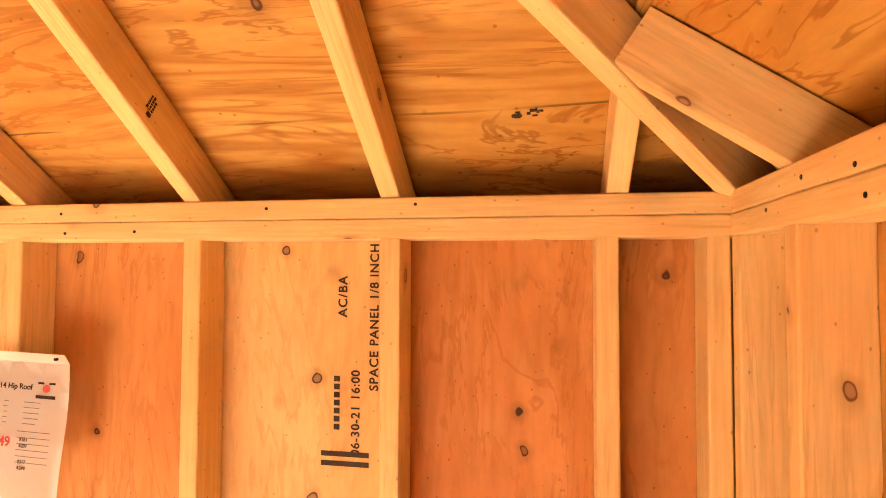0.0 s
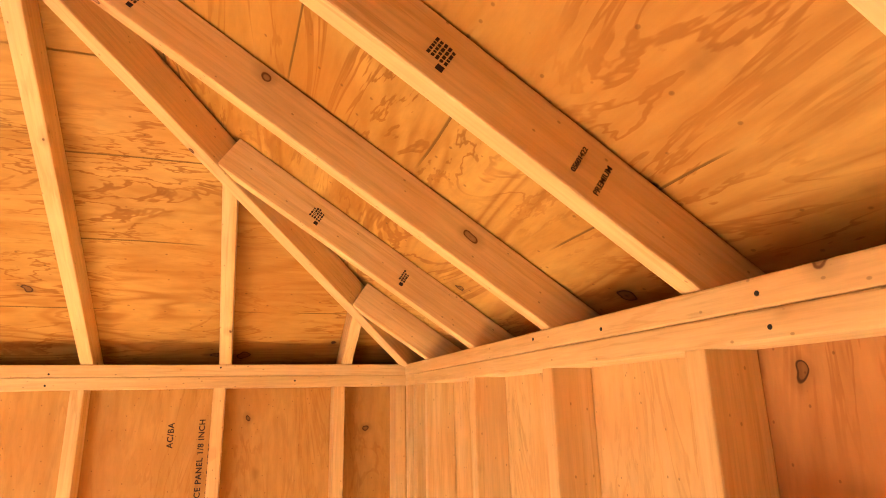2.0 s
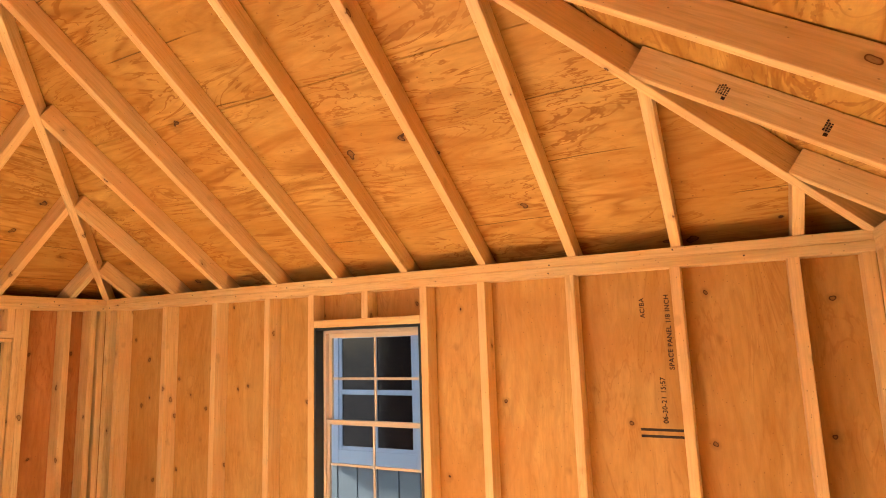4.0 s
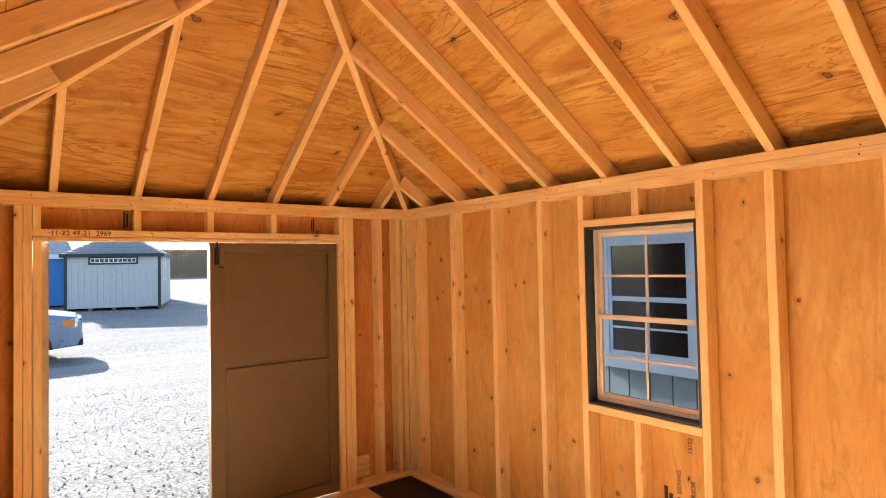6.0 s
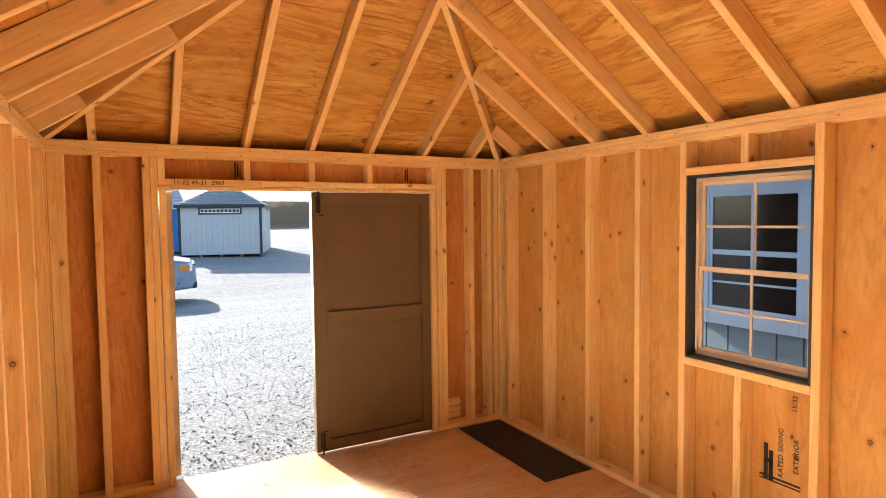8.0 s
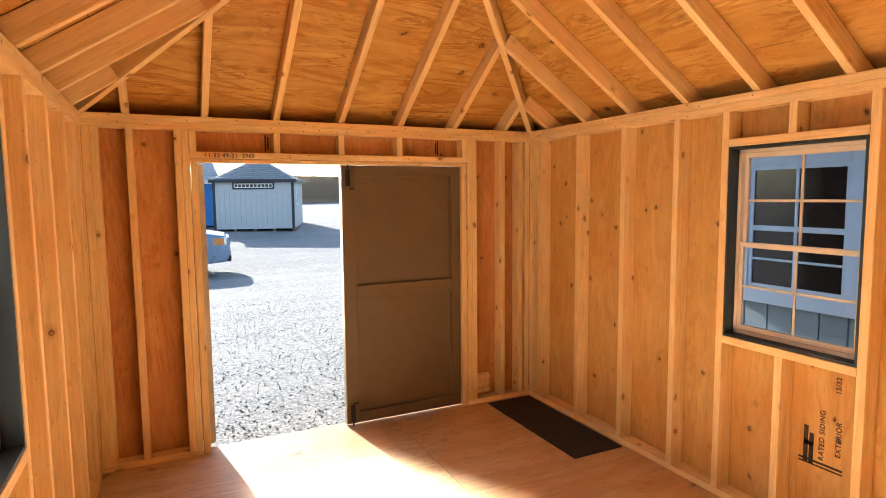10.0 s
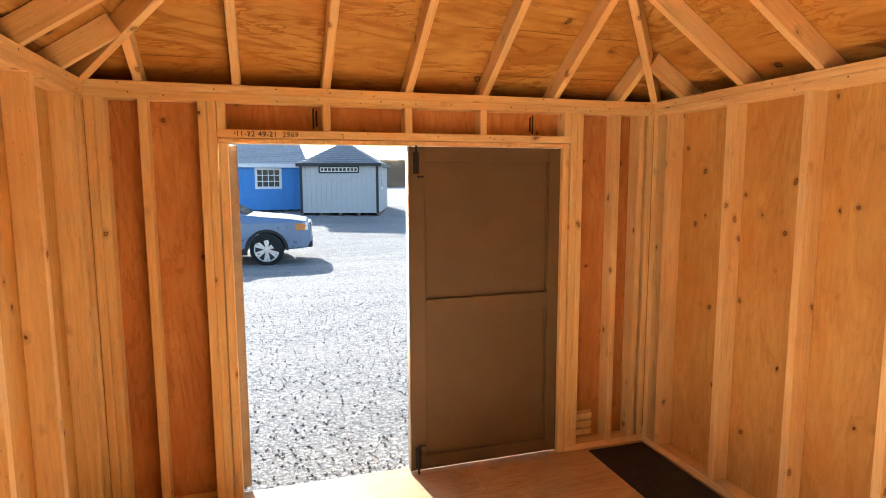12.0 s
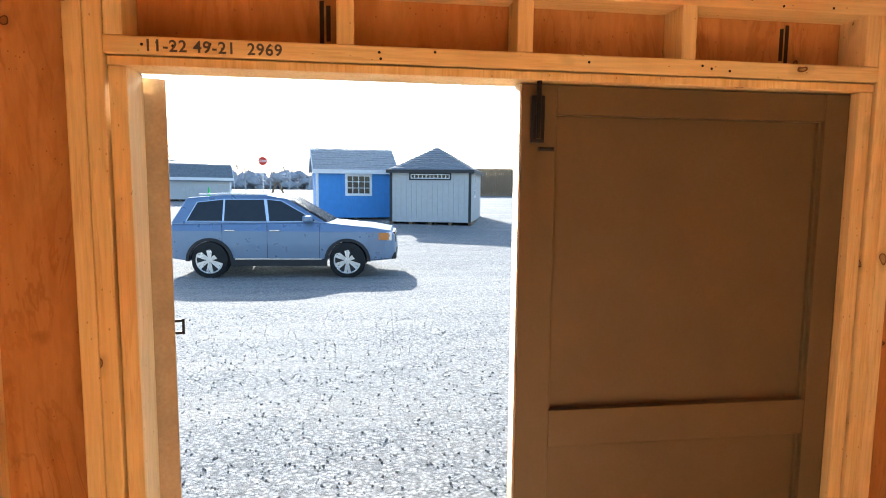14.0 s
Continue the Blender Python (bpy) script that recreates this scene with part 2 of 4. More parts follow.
def add_box(bm, x0, x1, y0, y1, z0, z1, bevel=0.0):
    r = bmesh.ops.create_cube(bm, size=1.0, matrix=Matrix.LocRotScale(((x0 + x1) / 2, (y0 + y1) / 2, (z0 + z1) / 2), None, (abs(x1 - x0), abs(y1 - y0), abs(z1 - z0))))
    if bevel:
        edges = {e for v in r["verts"] for e in v.link_edges}
        bmesh.ops.bevel(bm, geom=list(edges), offset=bevel, segments=2, affect="EDGES", profile=0.5)
    return bm


def box(x0, x1, y0, y1, z0, z1, bevel=0.0):
    return add_box(bmesh.new(), x0, x1, y0, y1, z0, z1, bevel)


def prism(points, depth, axis="y", bevel=0.0):
    """A polygon of (u, v) points, thick in one axis: 'y' gives u, v as x, z; 'x' as y, z; 'z' as x, y."""
    bm = bmesh.new()
    lay = {"y": lambda u, v: (u, 0, v), "x": lambda u, v: (0, u, v), "z": lambda u, v: (u, v, 0)}[axis]
    push = {"y": (0, depth, 0), "x": (depth, 0, 0), "z": (0, 0, depth)}[axis]
    face = bm.faces.new([bm.verts.new(lay(u, v)) for u, v in points])
    made = bmesh.ops.extrude_face_region(bm, geom=[face])
    bmesh.ops.translate(bm, verts=[g for g in made["geom"] if isinstance(g, bmesh.types.BMVert)], vec=push)
    bmesh.ops.recalc_face_normals(bm, faces=bm.faces)
    if bevel:
        bmesh.ops.bevel(bm, geom=list(bm.edges), offset=bevel, segments=2, affect="EDGES", profile=0.5)
    return bm


def cylinder(r, depth, axis="y", segments=28, r2=None):
    bm = bmesh.new()
    bmesh.ops.create_cone(bm, cap_ends=True, segments=segments, radius1=r, radius2=r if r2 is None else r2, depth=depth)
    if axis == "y":
        bm.transform(pose(0, 0, 0, 90))
    if axis == "x":
        bm.transform(pose(0, 0, 0, 0, 90))
    return bm


def empty(name, m, label, category, group=""):
    ob = new(name)
    ob.matrix_world = m
    return tagged(ob, label, category, group)


BOARDS = {}


def board(name, parent, a, b, up, w=0.038, d=0.089, material=None):
    """A sawn board from a to b, its width w across and its depth d towards up; a and b are the middle of its section. Boards of one size share a mesh."""
    a, b, up = Vector(a), Vector(b), Vector(up)
    n = (b - a).length
    key = (round(n, 3), w, d, material)
    if key not in BOARDS:
        bm = box(-w / 2, w / 2, -d / 2, d / 2, 0, n)
        long_edges = [e for e in bm.edges if abs(e.verts[0].co.z - e.verts[1].co.z) > n / 2]
        bmesh.ops.bevel(bm, geom=long_edges, offset=0.0035, segments=2, affect="EDGES", profile=0.5)
        me = bpy.data.meshes.new(name)
        bm.to_mesh(me)
        bm.free()
        me.materials.append(material or LUMBER)
        BOARDS[key] = me
    ob = new(name, BOARDS[key])
    z = (b - a).normalized()
    y = (up - up.dot(z) * z).normalized()
    x = y.cross(z)
    ob.matrix_world = Matrix(((x.x, y.x, z.x, a.x), (x.y, y.y, z.y, a.y), (x.z, y.z, z.z, a.z), (0, 0, 0, 1)))
    ob.parent = parent
    return ob


def text(name, words, size, m, material, parent, spacing=1.0):
    cu = bpy.data.curves.new(name, "FONT")
    cu.body, cu.size, cu.space_character, cu.extrude, cu.offset = words, size, spacing, 0.0003, size * 0.018
    cu.materials.append(material)
    ob = new(name, cu)
    ob.matrix_world = m
    ob.parent = parent
    return ob


# ---- the shed: 10 x 14 feet, inner faces of the studs at x 0 and W, y 0 and L ----
W, L, D = 2.870, 4.089, 0.089
ZB, ZT = 1.938, 2.014
DX0, DX1, DZ = 0.575, 2.30, 1.776
WY0, WY1, WZ0, WZ1 = 1.705, 2.33, 0.838, 1.768
SLOPE = 0.667


def gz(y):
    """Height of the yard's ground."""
    return float(np.interp(y, [-60, -32, -20, -12, -3, 6], [1.35, 0.75, 0.14, -0.41, -0.24, -0.24]))


def wall(name, label):
    return tagged(new(name), label, "wall", kind="structure")


wall_north = wall("wall_north", "unfinished plywood wall on upright timber studs")
wall_south = wall("wall_south", "unfinished plywood wall framed round a double door")
wall_west = wall("wall_west", "unfinished plywood wall with studs round a window")
wall_east = wall("wall_east", "unfinished plywood wall with studs round a window")

# floor: sheets of plywood with open joints
floor = tagged(new("floor"), "bare plywood floor of the shed", "floor", kind="structure")
link("joists", box(-0.09, W + 0.09, -0.09, L + 0.09, -0.18, -0.021), LUMBER, floor)
for x0, x1 in ((-0.1, 1.118), (1.12, W + 0.1)):
    for y0, y1 in ((-0.1, 1.119), (1.121, 2.338), (2.34, 3.558), (3.56, L + 0.1)):
        part("floor_sheet", box(x0, x1 - 0.001, y0, y1, -0.02, 0.0), FLOOR_PLY, floor)


def sheets(parent, axis, at, spans):
    """Plywood sheets of a wall: spans of (u0, u1, z0, z1) in the plane."""
    for u0, u1, z0, z1 in spans:
        bm = box(u0, u1 - 0.002, at, at + math.copysign(0.012, at), z0, z1) if axis == "y" else box(at, at + math.copysign(0.012, at), u0, u1 - 0.002, z0, z1)
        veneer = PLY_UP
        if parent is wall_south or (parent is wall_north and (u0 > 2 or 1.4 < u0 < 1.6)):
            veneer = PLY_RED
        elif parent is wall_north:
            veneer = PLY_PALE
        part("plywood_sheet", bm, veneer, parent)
        s0, s1 = at + math.copysign(0.0125, at), at + math.copysign(0.02, at)
        bm = box(u0, u1 - 0.002, s0, s1, z0, z1) if axis == "y" else box(s0, s1, u0, u1 - 0.002, z0, z1)
        part("outer_siding", bm, DOOR_PAINT, parent, "brown painted outer siding")


ZLOW, ZHIGH = -0.12, ZT - 0.004
sheets(wall_north, "y", L + D, [(-0.1, 0.41, ZLOW, ZHIGH), (0.41, 1.468, ZLOW, ZHIGH), (1.468, 1.882, ZLOW, ZHIGH), (1.882, 2.286, ZLOW, ZHIGH), (2.286, W + 0.1, ZLOW, ZHIGH)])
sheets(wall_south, "y", -D, [(-0.1, 0.52, ZLOW, ZHIGH), (0.52, 1.45, DZ - 0.02, ZHIGH), (1.45, 2.355, DZ - 0.02, ZHIGH), (2.355, W + 0.1, ZLOW, ZHIGH)])
for par, at in ((wall_west, -D), (wall_east, W + D)):
    sheets(par, "x", at, [(-0.1, 0.99, ZLOW, ZHIGH), (0.99, WY0, ZLOW, ZHIGH), (WY0, WY1, ZLOW, WZ0), (WY0, WY1, WZ1, ZHIGH), (WY1, 3.05, ZLOW, ZHIGH), (3.05, L + 0.1, ZLOW, ZHIGH)])

# plates
h = D / 2
for par, y in ((wall_north, L + h), (wall_south, -h)):
    board("top_plate", par, (-0.089, y, ZT - 0.019), (W + 0.089, y, ZT - 0.019), (0, 1, 0))
    board("top_plate", par, (-0.0, y, ZT - 0.0572), (W, y, ZT - 0.0572), (0, 1, 0))
board("bottom_plate", wall_north, (-0.0, L + h, 0.0195), (W, L + h, 0.0195), (0, 1, 0))
board("bottom_plate", wall_south, (0, -h, 0.0195), (0.53, -h, 0.0195), (0, 1, 0))
board("bottom_plate", wall_south, (2.34, -h, 0.0195), (W, -h, 0.0195), (0, 1, 0))
for par, x in ((wall_west, -h), (wall_east, W + h)):
    board("top_plate", par, (x, 0.001, ZT - 0.0185), (x, L - 0.001, ZT - 0.0185), (1, 0, 0))
    board("top_plate", par, (x, -0.089, ZT - 0.0567), (x, L + 0.089, ZT - 0.0567), (1, 0, 0))
    board("bottom_plate", par, (x, -0.089, 0.019), (x, L + 0.089, 0.019), (1, 0, 0))


def stud(parent, x, y, z0=0.0385, z1=ZB):
    along = (0, 1, 0) if parent in (wall_north, wall_south) else (1, 0, 0)
    board("stud", parent, (x, y, z0), (x, y, z1), along)


for x in (0.0195, 0.12, 0.255, 0.66, 1.065, 1.468, 1.882, 2.286, 2.672, 2.8505):
    stud(wall_north, x, L + h)
for x in (0.0195, 0.078, 0.235, 0.471, 0.51, 2.36, 2.399, 2.642, 2.8115, 2.8505):
    stud(wall_south, x, -h)
for x in (0.55, 1.04, 1.44, 1.845, 2.32):
    stud(wall_south, x, -h, DZ + 0.039, ZB)
board("door_header", wall_south, (0.53, -h, DZ + 0.0195), (2.34, -h, DZ + 0.0195), (0, 1, 0))
for par, x in ((wall_west, -h), (wall_east, W + h)):
    for y in (0.0195, 0.13, 0.565, 0.985, 1.385, 1.685, 2.35, 2.645, 3.045, 3.455, 3.85, 4.0695):
        stud(par, x, y)
    stud(par, x, 2.02, WZ1 + 0.0385, ZB)
    stud(par, x, 2.0, 0.0385, WZ0 - 0.0385)
    board("window_header", par, (x, WY0, WZ1 + 0.019), (x, WY1, WZ1 + 0.019), (1, 0, 0))
    board("window_rough_sill", par, (x, WY0, WZ0 - 0.019), (x, WY1, WZ0 - 0.019), (1, 0, 0))



def nail_heads(parent, spots):
    """Dark nail heads: spots of (place, way the head looks)."""
    bm = bmesh.new()
    for at, way in spots:
        m = Matrix.Translation(at) @ Vector(way).to_track_quat("Z", "Y").to_matrix().to_4x4()
        bmesh.ops.create_cone(bm, cap_ends=True, segments=8, radius1=0.0036, radius2=0.003, depth=0.002, matrix=m)
    link("nail_heads", bm, BLACK_METAL, parent, "dark nail heads in the plates")["kind"] = "stuff"


rng = random.Random(12)
for par, n, lay in ((wall_south, W, lambda u, z: ((u, 0.0, z), (0, 1, 0))), (wall_north, W, lambda u, z: ((u, L, z), (0, -1, 0))),
                    (wall_west, L, lambda u, z: ((0.0, u, z), (1, 0, 0))), (wall_east, L, lambda u, z: ((W, u, z), (-1, 0, 0)))):
    spots, u = [], 0.05
    while u < n - 0.05:
        for base in (ZT - 0.019, ZT - 0.057):
            if rng.random() < (0.6 if par is wall_south else 0.3):
                spots.append(lay(u + rng.uniform(-0.03, 0.03), base + rng.uniform(-0.011, 0.011)))
        u += rng.uniform(0.08, 0.2)
    if par is wall_south:
        spots += [lay(rng.uniform(0.56, 2.3), DZ + 0.0195 + rng.uniform(-0.012, 0.012)) for k in range(12)]
    nail_heads(par, spots)

# roof: hip rafters, commons, jacks and a short ridge
roof = tagged(new("roof_framing"), "hip roof frame of bare sawn rafters", "rafters", kind="structure")
CX = W / 2
RUN = CX + D
RISE = RUN * SLOPE
LEN = math.hypot(1, SLOPE)
VD = 0.089 * LEN  # a rafter's depth, measured upright
ZI = ZT + 0.004   # underside of the rafters over the plates' inner edge


def under(u):
    """Height of the rafters' underside, u metres inside the plate's inner edge."""
    return ZI + u * SLOPE


RY0, RY1 = CX, L - CX
mid = VD / 2
TAIL = 0.2


def rafter(p, inward, reach):
    """A rafter from the plate point p along inward (unit x, y), reach metres of plan."""
    p, inward = Vector((*p, 0)), Vector((*inward, 0))
    a = p - inward * TAIL
    b = p + inward * reach
    board("rafter", roof, (a.x, a.y, under(-TAIL) + mid), (b.x, b.y, under(reach) + mid), (0, 0, 1))


def places(n):
    return [0.2159 + 0.4064 * k for k in range(n)]


for x in places(7):
    reach = min(x, W - x, CX) - 0.03
    rafter((x, 0), (0, 1), max(reach, 0.12))
    rafter((x + 0.036, L), (0, -1), max(min(x + 0.036, W - x - 0.036, CX) - 0.03, 0.12))
for y in places(10):
    reach = min(y, L - y, CX) - 0.03
    rafter((0, y), (1, 0), max(reach, 0.12))
    rafter((W, y), (-1, 0), max(reach, 0.12))
for sx, sy, ex, ey in ((0, 0, CX, RY0), (W, 0, CX, RY0), (0, L, CX, RY1), (W, L, CX, RY1)):
    d = Vector((ex - sx, ey - sy, 0)).normalized() * 0.26
    board("hip_rafter", roof, (sx - d.x, sy - d.y, under(-0.184) + mid - 0.012), (ex, ey, under(CX) + mid - 0.012), (0, 0, 1), 0.038, 0.1)
board("ridge_board", roof, (CX, RY0 - 0.02, under(CX) + mid - 0.01), (CX, RY1 + 0.02, under(CX) + mid - 0.01), (0, 0, 1), 0.038, 0.11)

# sheathing: four sloping planes, one thick mesh each, and the outer covering
OUT = 0.24
zs = lambda u: under(u) + VD + 0.003
ceiling = tagged(new("ceiling"), "underside of plywood roof sheathing", "ceiling", kind="structure")
corner = {"sw": (-OUT, -OUT), "se": (W + OUT, -OUT), "ne": (W + OUT, L + OUT), "nw": (-OUT, L + OUT)}
for name, pts, mat in (("s", ("sw", "se"), PLY_X), ("n", ("ne", "nw"), PLY_X), ("w", ("nw", "sw"), PLY_Y), ("e", ("se", "ne"), PLY_Y)):
    (ax, ay), (bx, by) = corner[pts[0]], corner[pts[1]]
    ze, zr = zs(-OUT), zs(CX)
    if name in "sn":
        ry = RY0 if name == "s" else RY1
        ring = [(ax, ay, ze), (bx, by, ze), (CX, ry, zr)]
    else:
        ring = [(ax, ay, ze), (bx, by, ze), (CX, RY0 if name == "w" else RY1, zr), (CX, RY1 if name == "w" else RY0, zr)]
    bm = bmesh.new()
    # sheets 1.2 m up the slope, with an open joint between them
    def cut(lo, hi):
        f0, f1 = (lo - ze) / (zr - ze), (hi - ze) / (zr - ze)
        c = [Vector(p) for p in ring]
        top0, top1 = (c[2], c[2]) if len(c) == 3 else (c[2], c[3])
        q = [c[0].lerp(top1, f0), c[1].lerp(top0, f0), c[1].lerp(top0, f1), c[0].lerp(top1, f1)]
        if f1 > 0.999 and len(c) == 3:
            q = q[:3]
        low = [bm.verts.new(v) for v in q]
        high = [bm.verts.new(v + Vector((0, 0, 0.015))) for v in q]
        bm.faces.new(low[::-1])
        bm.faces.new(high)
        for i in range(len(q)):
            j = (i + 1) % len(q)
            bm.faces.new((low[i], low[j], high[j], high[i]))
    step = 0.61 * SLOPE / LEN
    z = ze
    while z < zr - 0.02:
        cut(z, min(z + 2 * step, zr) - (0.003 if z + 2 * step < zr else 0))
        z += 2 * step
    link("ceiling_sheathing_" + name, bm, mat, ceiling)
bm = bmesh.new()
lo = [bm.verts.new((*corner[k], zs(-OUT) + 0.018)) for k in ("sw", "se", "ne", "nw")]
r0, r1 = bm.verts.new((CX, RY0, zs(CX) + 0.02)), bm.verts.new((CX, RY1, zs(CX) + 0.02))
for f in ((lo[0], lo[1], r0), (lo[1], lo[2], r1, r0), (lo[2], lo[3], r1), (lo[3], lo[0], r0, r1)):
    bm.faces.new(f)
tagged(link("roof_covering", bm, SHINGLE), "dark asphalt shingle roof of the shed", "roof", kind="structure")
bm = bmesh.new()
ez = zs(-OUT)
add_box(bm, -OUT - 0.02, W + OUT + 0.02, -OUT - 0.02, -OUT, ez - 0.12, ez + 0.02)
add_box(bm, -OUT - 0.02, W + OUT + 0.02, L + OUT, L + OUT + 0.02, ez - 0.12, ez + 0.02)
add_box(bm, -OUT - 0.02, -OUT, -OUT, L + OUT, ez - 0.12, ez + 0.02)
add_box(bm, W + OUT, W + OUT + 0.02, -OUT, L + OUT, ez - 0.12, ez + 0.02)
add_box(bm, -OUT, W + OUT, -OUT, -0.102, ez - 0.12, ez - 0.105)
add_box(bm, -OUT, W + OUT, L + 0.102, L + OUT, ez - 0.12, ez - 0.105)
add_box(bm, -OUT, -0.102, -0.1, L + 0.1, ez - 0.12, ez - 0.105)
add_box(bm, W + 0.102, W + OUT, -0.1, L + 0.1, ez - 0.12, ez - 0.105)
tagged(link("trim_eaves", bm, DOOR_PAINT), "painted eaves boards of the shed", "trim", kind="structure")


# ---- windows: dark outer frame, two almond sashes of four panes ----
def window(name, x, sign, label):
    """x: middle plane of the sashes; sign: towards the room."""
    w = empty(name, pose(x, (WY0 + WY1) / 2, WZ0), label, "window")
    w["kind"] = "structure"
    hw, hh = (WY1 - WY0) / 2, WZ1 - WZ0
    fr = bmesh.new()
    for y0, y1, z0, z1 in ((-hw, -hw + 0.012, 0, hh), (hw - 0.012, hw, 0, hh), (-hw + 0.012, hw - 0.012, 0, 0.012), (-hw + 0.012, hw - 0.012, hh - 0.012, hh)):
        add_box(fr, *sorted((-0.03 * sign, 0.079 * sign)), y0, y1, z0, z1, 0.001)
    for y0, y1, z0, z1 in ((-hw - 0.07, -hw, -0.07, hh + 0.07), (hw, hw + 0.07, -0.07, hh + 0.07), (-hw, hw, -0.07, 0), (-hw, hw, hh, hh + 0.07)):
        add_box(fr, *sorted((-0.052 * sign, -0.0315 * sign)), y0, y1, z0, z1, 0.002)
    part("window_frame", fr, DARK_FRAME, w, "dark painted outer frame")
    a = hw - 0.014
    trim = bmesh.new()
    for y0, y1, z0, z1 in ((-a, -a + 0.016, 0.014, hh - 0.014), (a - 0.016, a, 0.014, hh - 0.014), (-a, a, 0.014, 0.034), (-a, a, hh - 0.03, hh - 0.014)):
        add_box(trim, -0.025, 0.022, y0, y1, z0, z1, 0.002)
    part("vinyl_frame", trim, ALMOND, w, "almond vinyl frame")
    zm = 0.452
    for sash, z0, z1, dx in (("upper_sash", zm - 0.012, hh - 0.03, -0.012), ("lower_sash", 0.034, zm + 0.016, 0.008)):
        bm = bmesh.new()
        b = a - 0.016
        for y0, y1, c0, c1 in ((-b, -b + 0.02, z0, z1), (b - 0.02, b, z0, z1), (-b + 0.02, b - 0.02, z0, z0 + 0.024), (-b + 0.02, b - 0.02, z1 - 0.024, z1)):
            add_box(bm, dx * sign - 0.009, dx * sign + 0.009, y0, y1, c0, c1, 0.002)
        s = part(sash, bm, ALMOND, w, "almond vinyl sash")
        zc = (z0 + z1) / 2
        for bar in ((-0.006, 0.006, z0 + 0.024, z1 - 0.024), (-b + 0.02, b - 0.02, zc - 0.006, zc + 0.006)):
            part("glazing_bar", box(dx * sign - 0.003, dx * sign + 0.003, *bar), ALMOND, s)
        for y0, y1 in ((-b + 0.02, -0.006), (0.006, b - 0.02)):
            for c0, c1 in ((z0 + 0.024, zc - 0.006), (zc + 0.006, z1 - 0.024)):
                pane = part("pane", box(dx * sign - 0.0015, dx * sign + 0.0015, y0, y1, c0, c1), GLASS, s)
                pane.visible_shadow = False
    return w


window("window_1", -0.082, 1, "almond sash window with eight panes in a dark frame")
window("window_2", W + 0.082, -1, "almond sash window with eight panes in a dark frame")

# ---- doors ----
jamb = tagged(new("trim_door_jamb"), "bare timber jamb round the shed's doorway", "door frame", kind="structure")
part("jamb_head", box(0.535, 2.335, -0.098, -0.002, DZ - 0.022, DZ - 0.003, 0.002), LUMBER, jamb)
part("jamb_side", box(0.535, 0.572, -0.098, -0.006, 0.0, DZ - 0.023, 0.002), LUMBER, jamb)
part("jamb_side", box(2.298, 2.335, -0.098, -0.006, 0.0, DZ - 0.023, 0.002), LUMBER, jamb)


def door_leaf(name, m, label, width, height):
    """A framed panel door: hinge side at u 0, the room's side at v 0 to -0.045 outwards."""
    d = empty(name, m, label, "door")
    d["kind"] = "structure"
    hgt = height
    part("panel", box(0.03, width - 0.03, -0.045, -0.022, 0.02, hgt - 0.02), DOOR_PAINT, d)
    for n, u0, u1 in (("stile", 0.0, 0.068), ("stile", width - 0.085, width)):
        part(n, box(u0, u1, -0.046, 0.0, 0.0, hgt, 0.002), DOOR_PAINT, d)
    for z0, z1 in ((0.0, 0.075), (0.845, 0.94), (hgt - 0.07, hgt)):
        part("rail", box(0.0685, width - 0.0855, -0.0455, -0.001, z0, z1, 0.002), DOOR_PAINT, d)
    bead = bmesh.new()
    for z0, z1 in ((0.075, 0.845), (0.94, hgt - 0.07)):
        add_box(bead, 0.0685, 0.075, -0.022, -0.012, z0, z1)
        add_box(bead, width - 0.092, width - 0.0855, -0.022, -0.012, z0, z1)
    part("bead", bead, DOOR_PAINT, d)
    part("edge_strip", box(width + 0.0005, width + 0.006, -0.046, 0.0, 0.0, hgt), EDGE_PAINT, d, "worn pale door edge")
    return d


LEAF = 0.862
door_1 = door_leaf("door_1", pose(0.574, -0.03, 0.012), "closed brown panelled leaf of the double door", LEAF, 1.738)


def barrel_bolt(parent, u, z, down):
    b = part("barrel_bolt", box(u - 0.016, u + 0.016, 0.0, 0.014, z - 0.055, z + 0.055, 0.003), BLACK_METAL, parent, "black steel barrel bolt")
    rod = cylinder(0.006, 0.15, "z", 12)
    rod.transform(Matrix.Translation((u, 0.016, z + down * 0.03)))
    part("bolt_rod", rod, BLACK_METAL, b)
    arm = cylinder(0.005, 0.035, "x", 10)
    arm.transform(Matrix.Translation((u - 0.018, 0.022, z - down * 0.07)))
    part("bolt_handle", arm, BLACK_METAL, b)


barrel_bolt(door_1, LEAF - 0.036, 1.655, 1)
barrel_bolt(door_1, LEAF - 0.036, 0.075, -1)

# the other leaf stands wide open outside; its own room side faces away
door_2 = door_leaf("door_2", pose(2.312, -0.13, 0.012) @ pose(0, 0, 0, 0, 0, -73), "open panelled leaf of the double door, swung outside", LEAF, 1.738)
part("hinge_edge", box(-0.012, -0.0005, -0.05, 0.012, 0.0, 1.738, 0.002), EDGE_PAINT, door_2, "bare weathered edge of the leaf")
for z in (0.22, 0.87, 1.66):
    hb = box(-0.03, -0.0125, 0.004, 0.02, z - 0.045, z + 0.045, 0.002)
    part("hinge", hb, BLACK_METAL, door_2, "black steel hinge")
hd = part("handle", box(LEAF - 0.058, LEAF - 0.044, -0.08, -0.07, 0.94, 1.0, 0.003), BLACK_METAL, door_2, "black pull handle")
for z in (0.942, 0.988):
    part("handle_post", box(LEAF - 0.056, LEAF - 0.046, -0.0705, -0.046, z, z + 0.01), BLACK_METAL, hd)
part("latch_bar", box(LEAF - 0.09, LEAF + 0.02, 0.001, 0.014, 0.955, 0.985, 0.003), BLACK_METAL, door_2, "black latch bar")

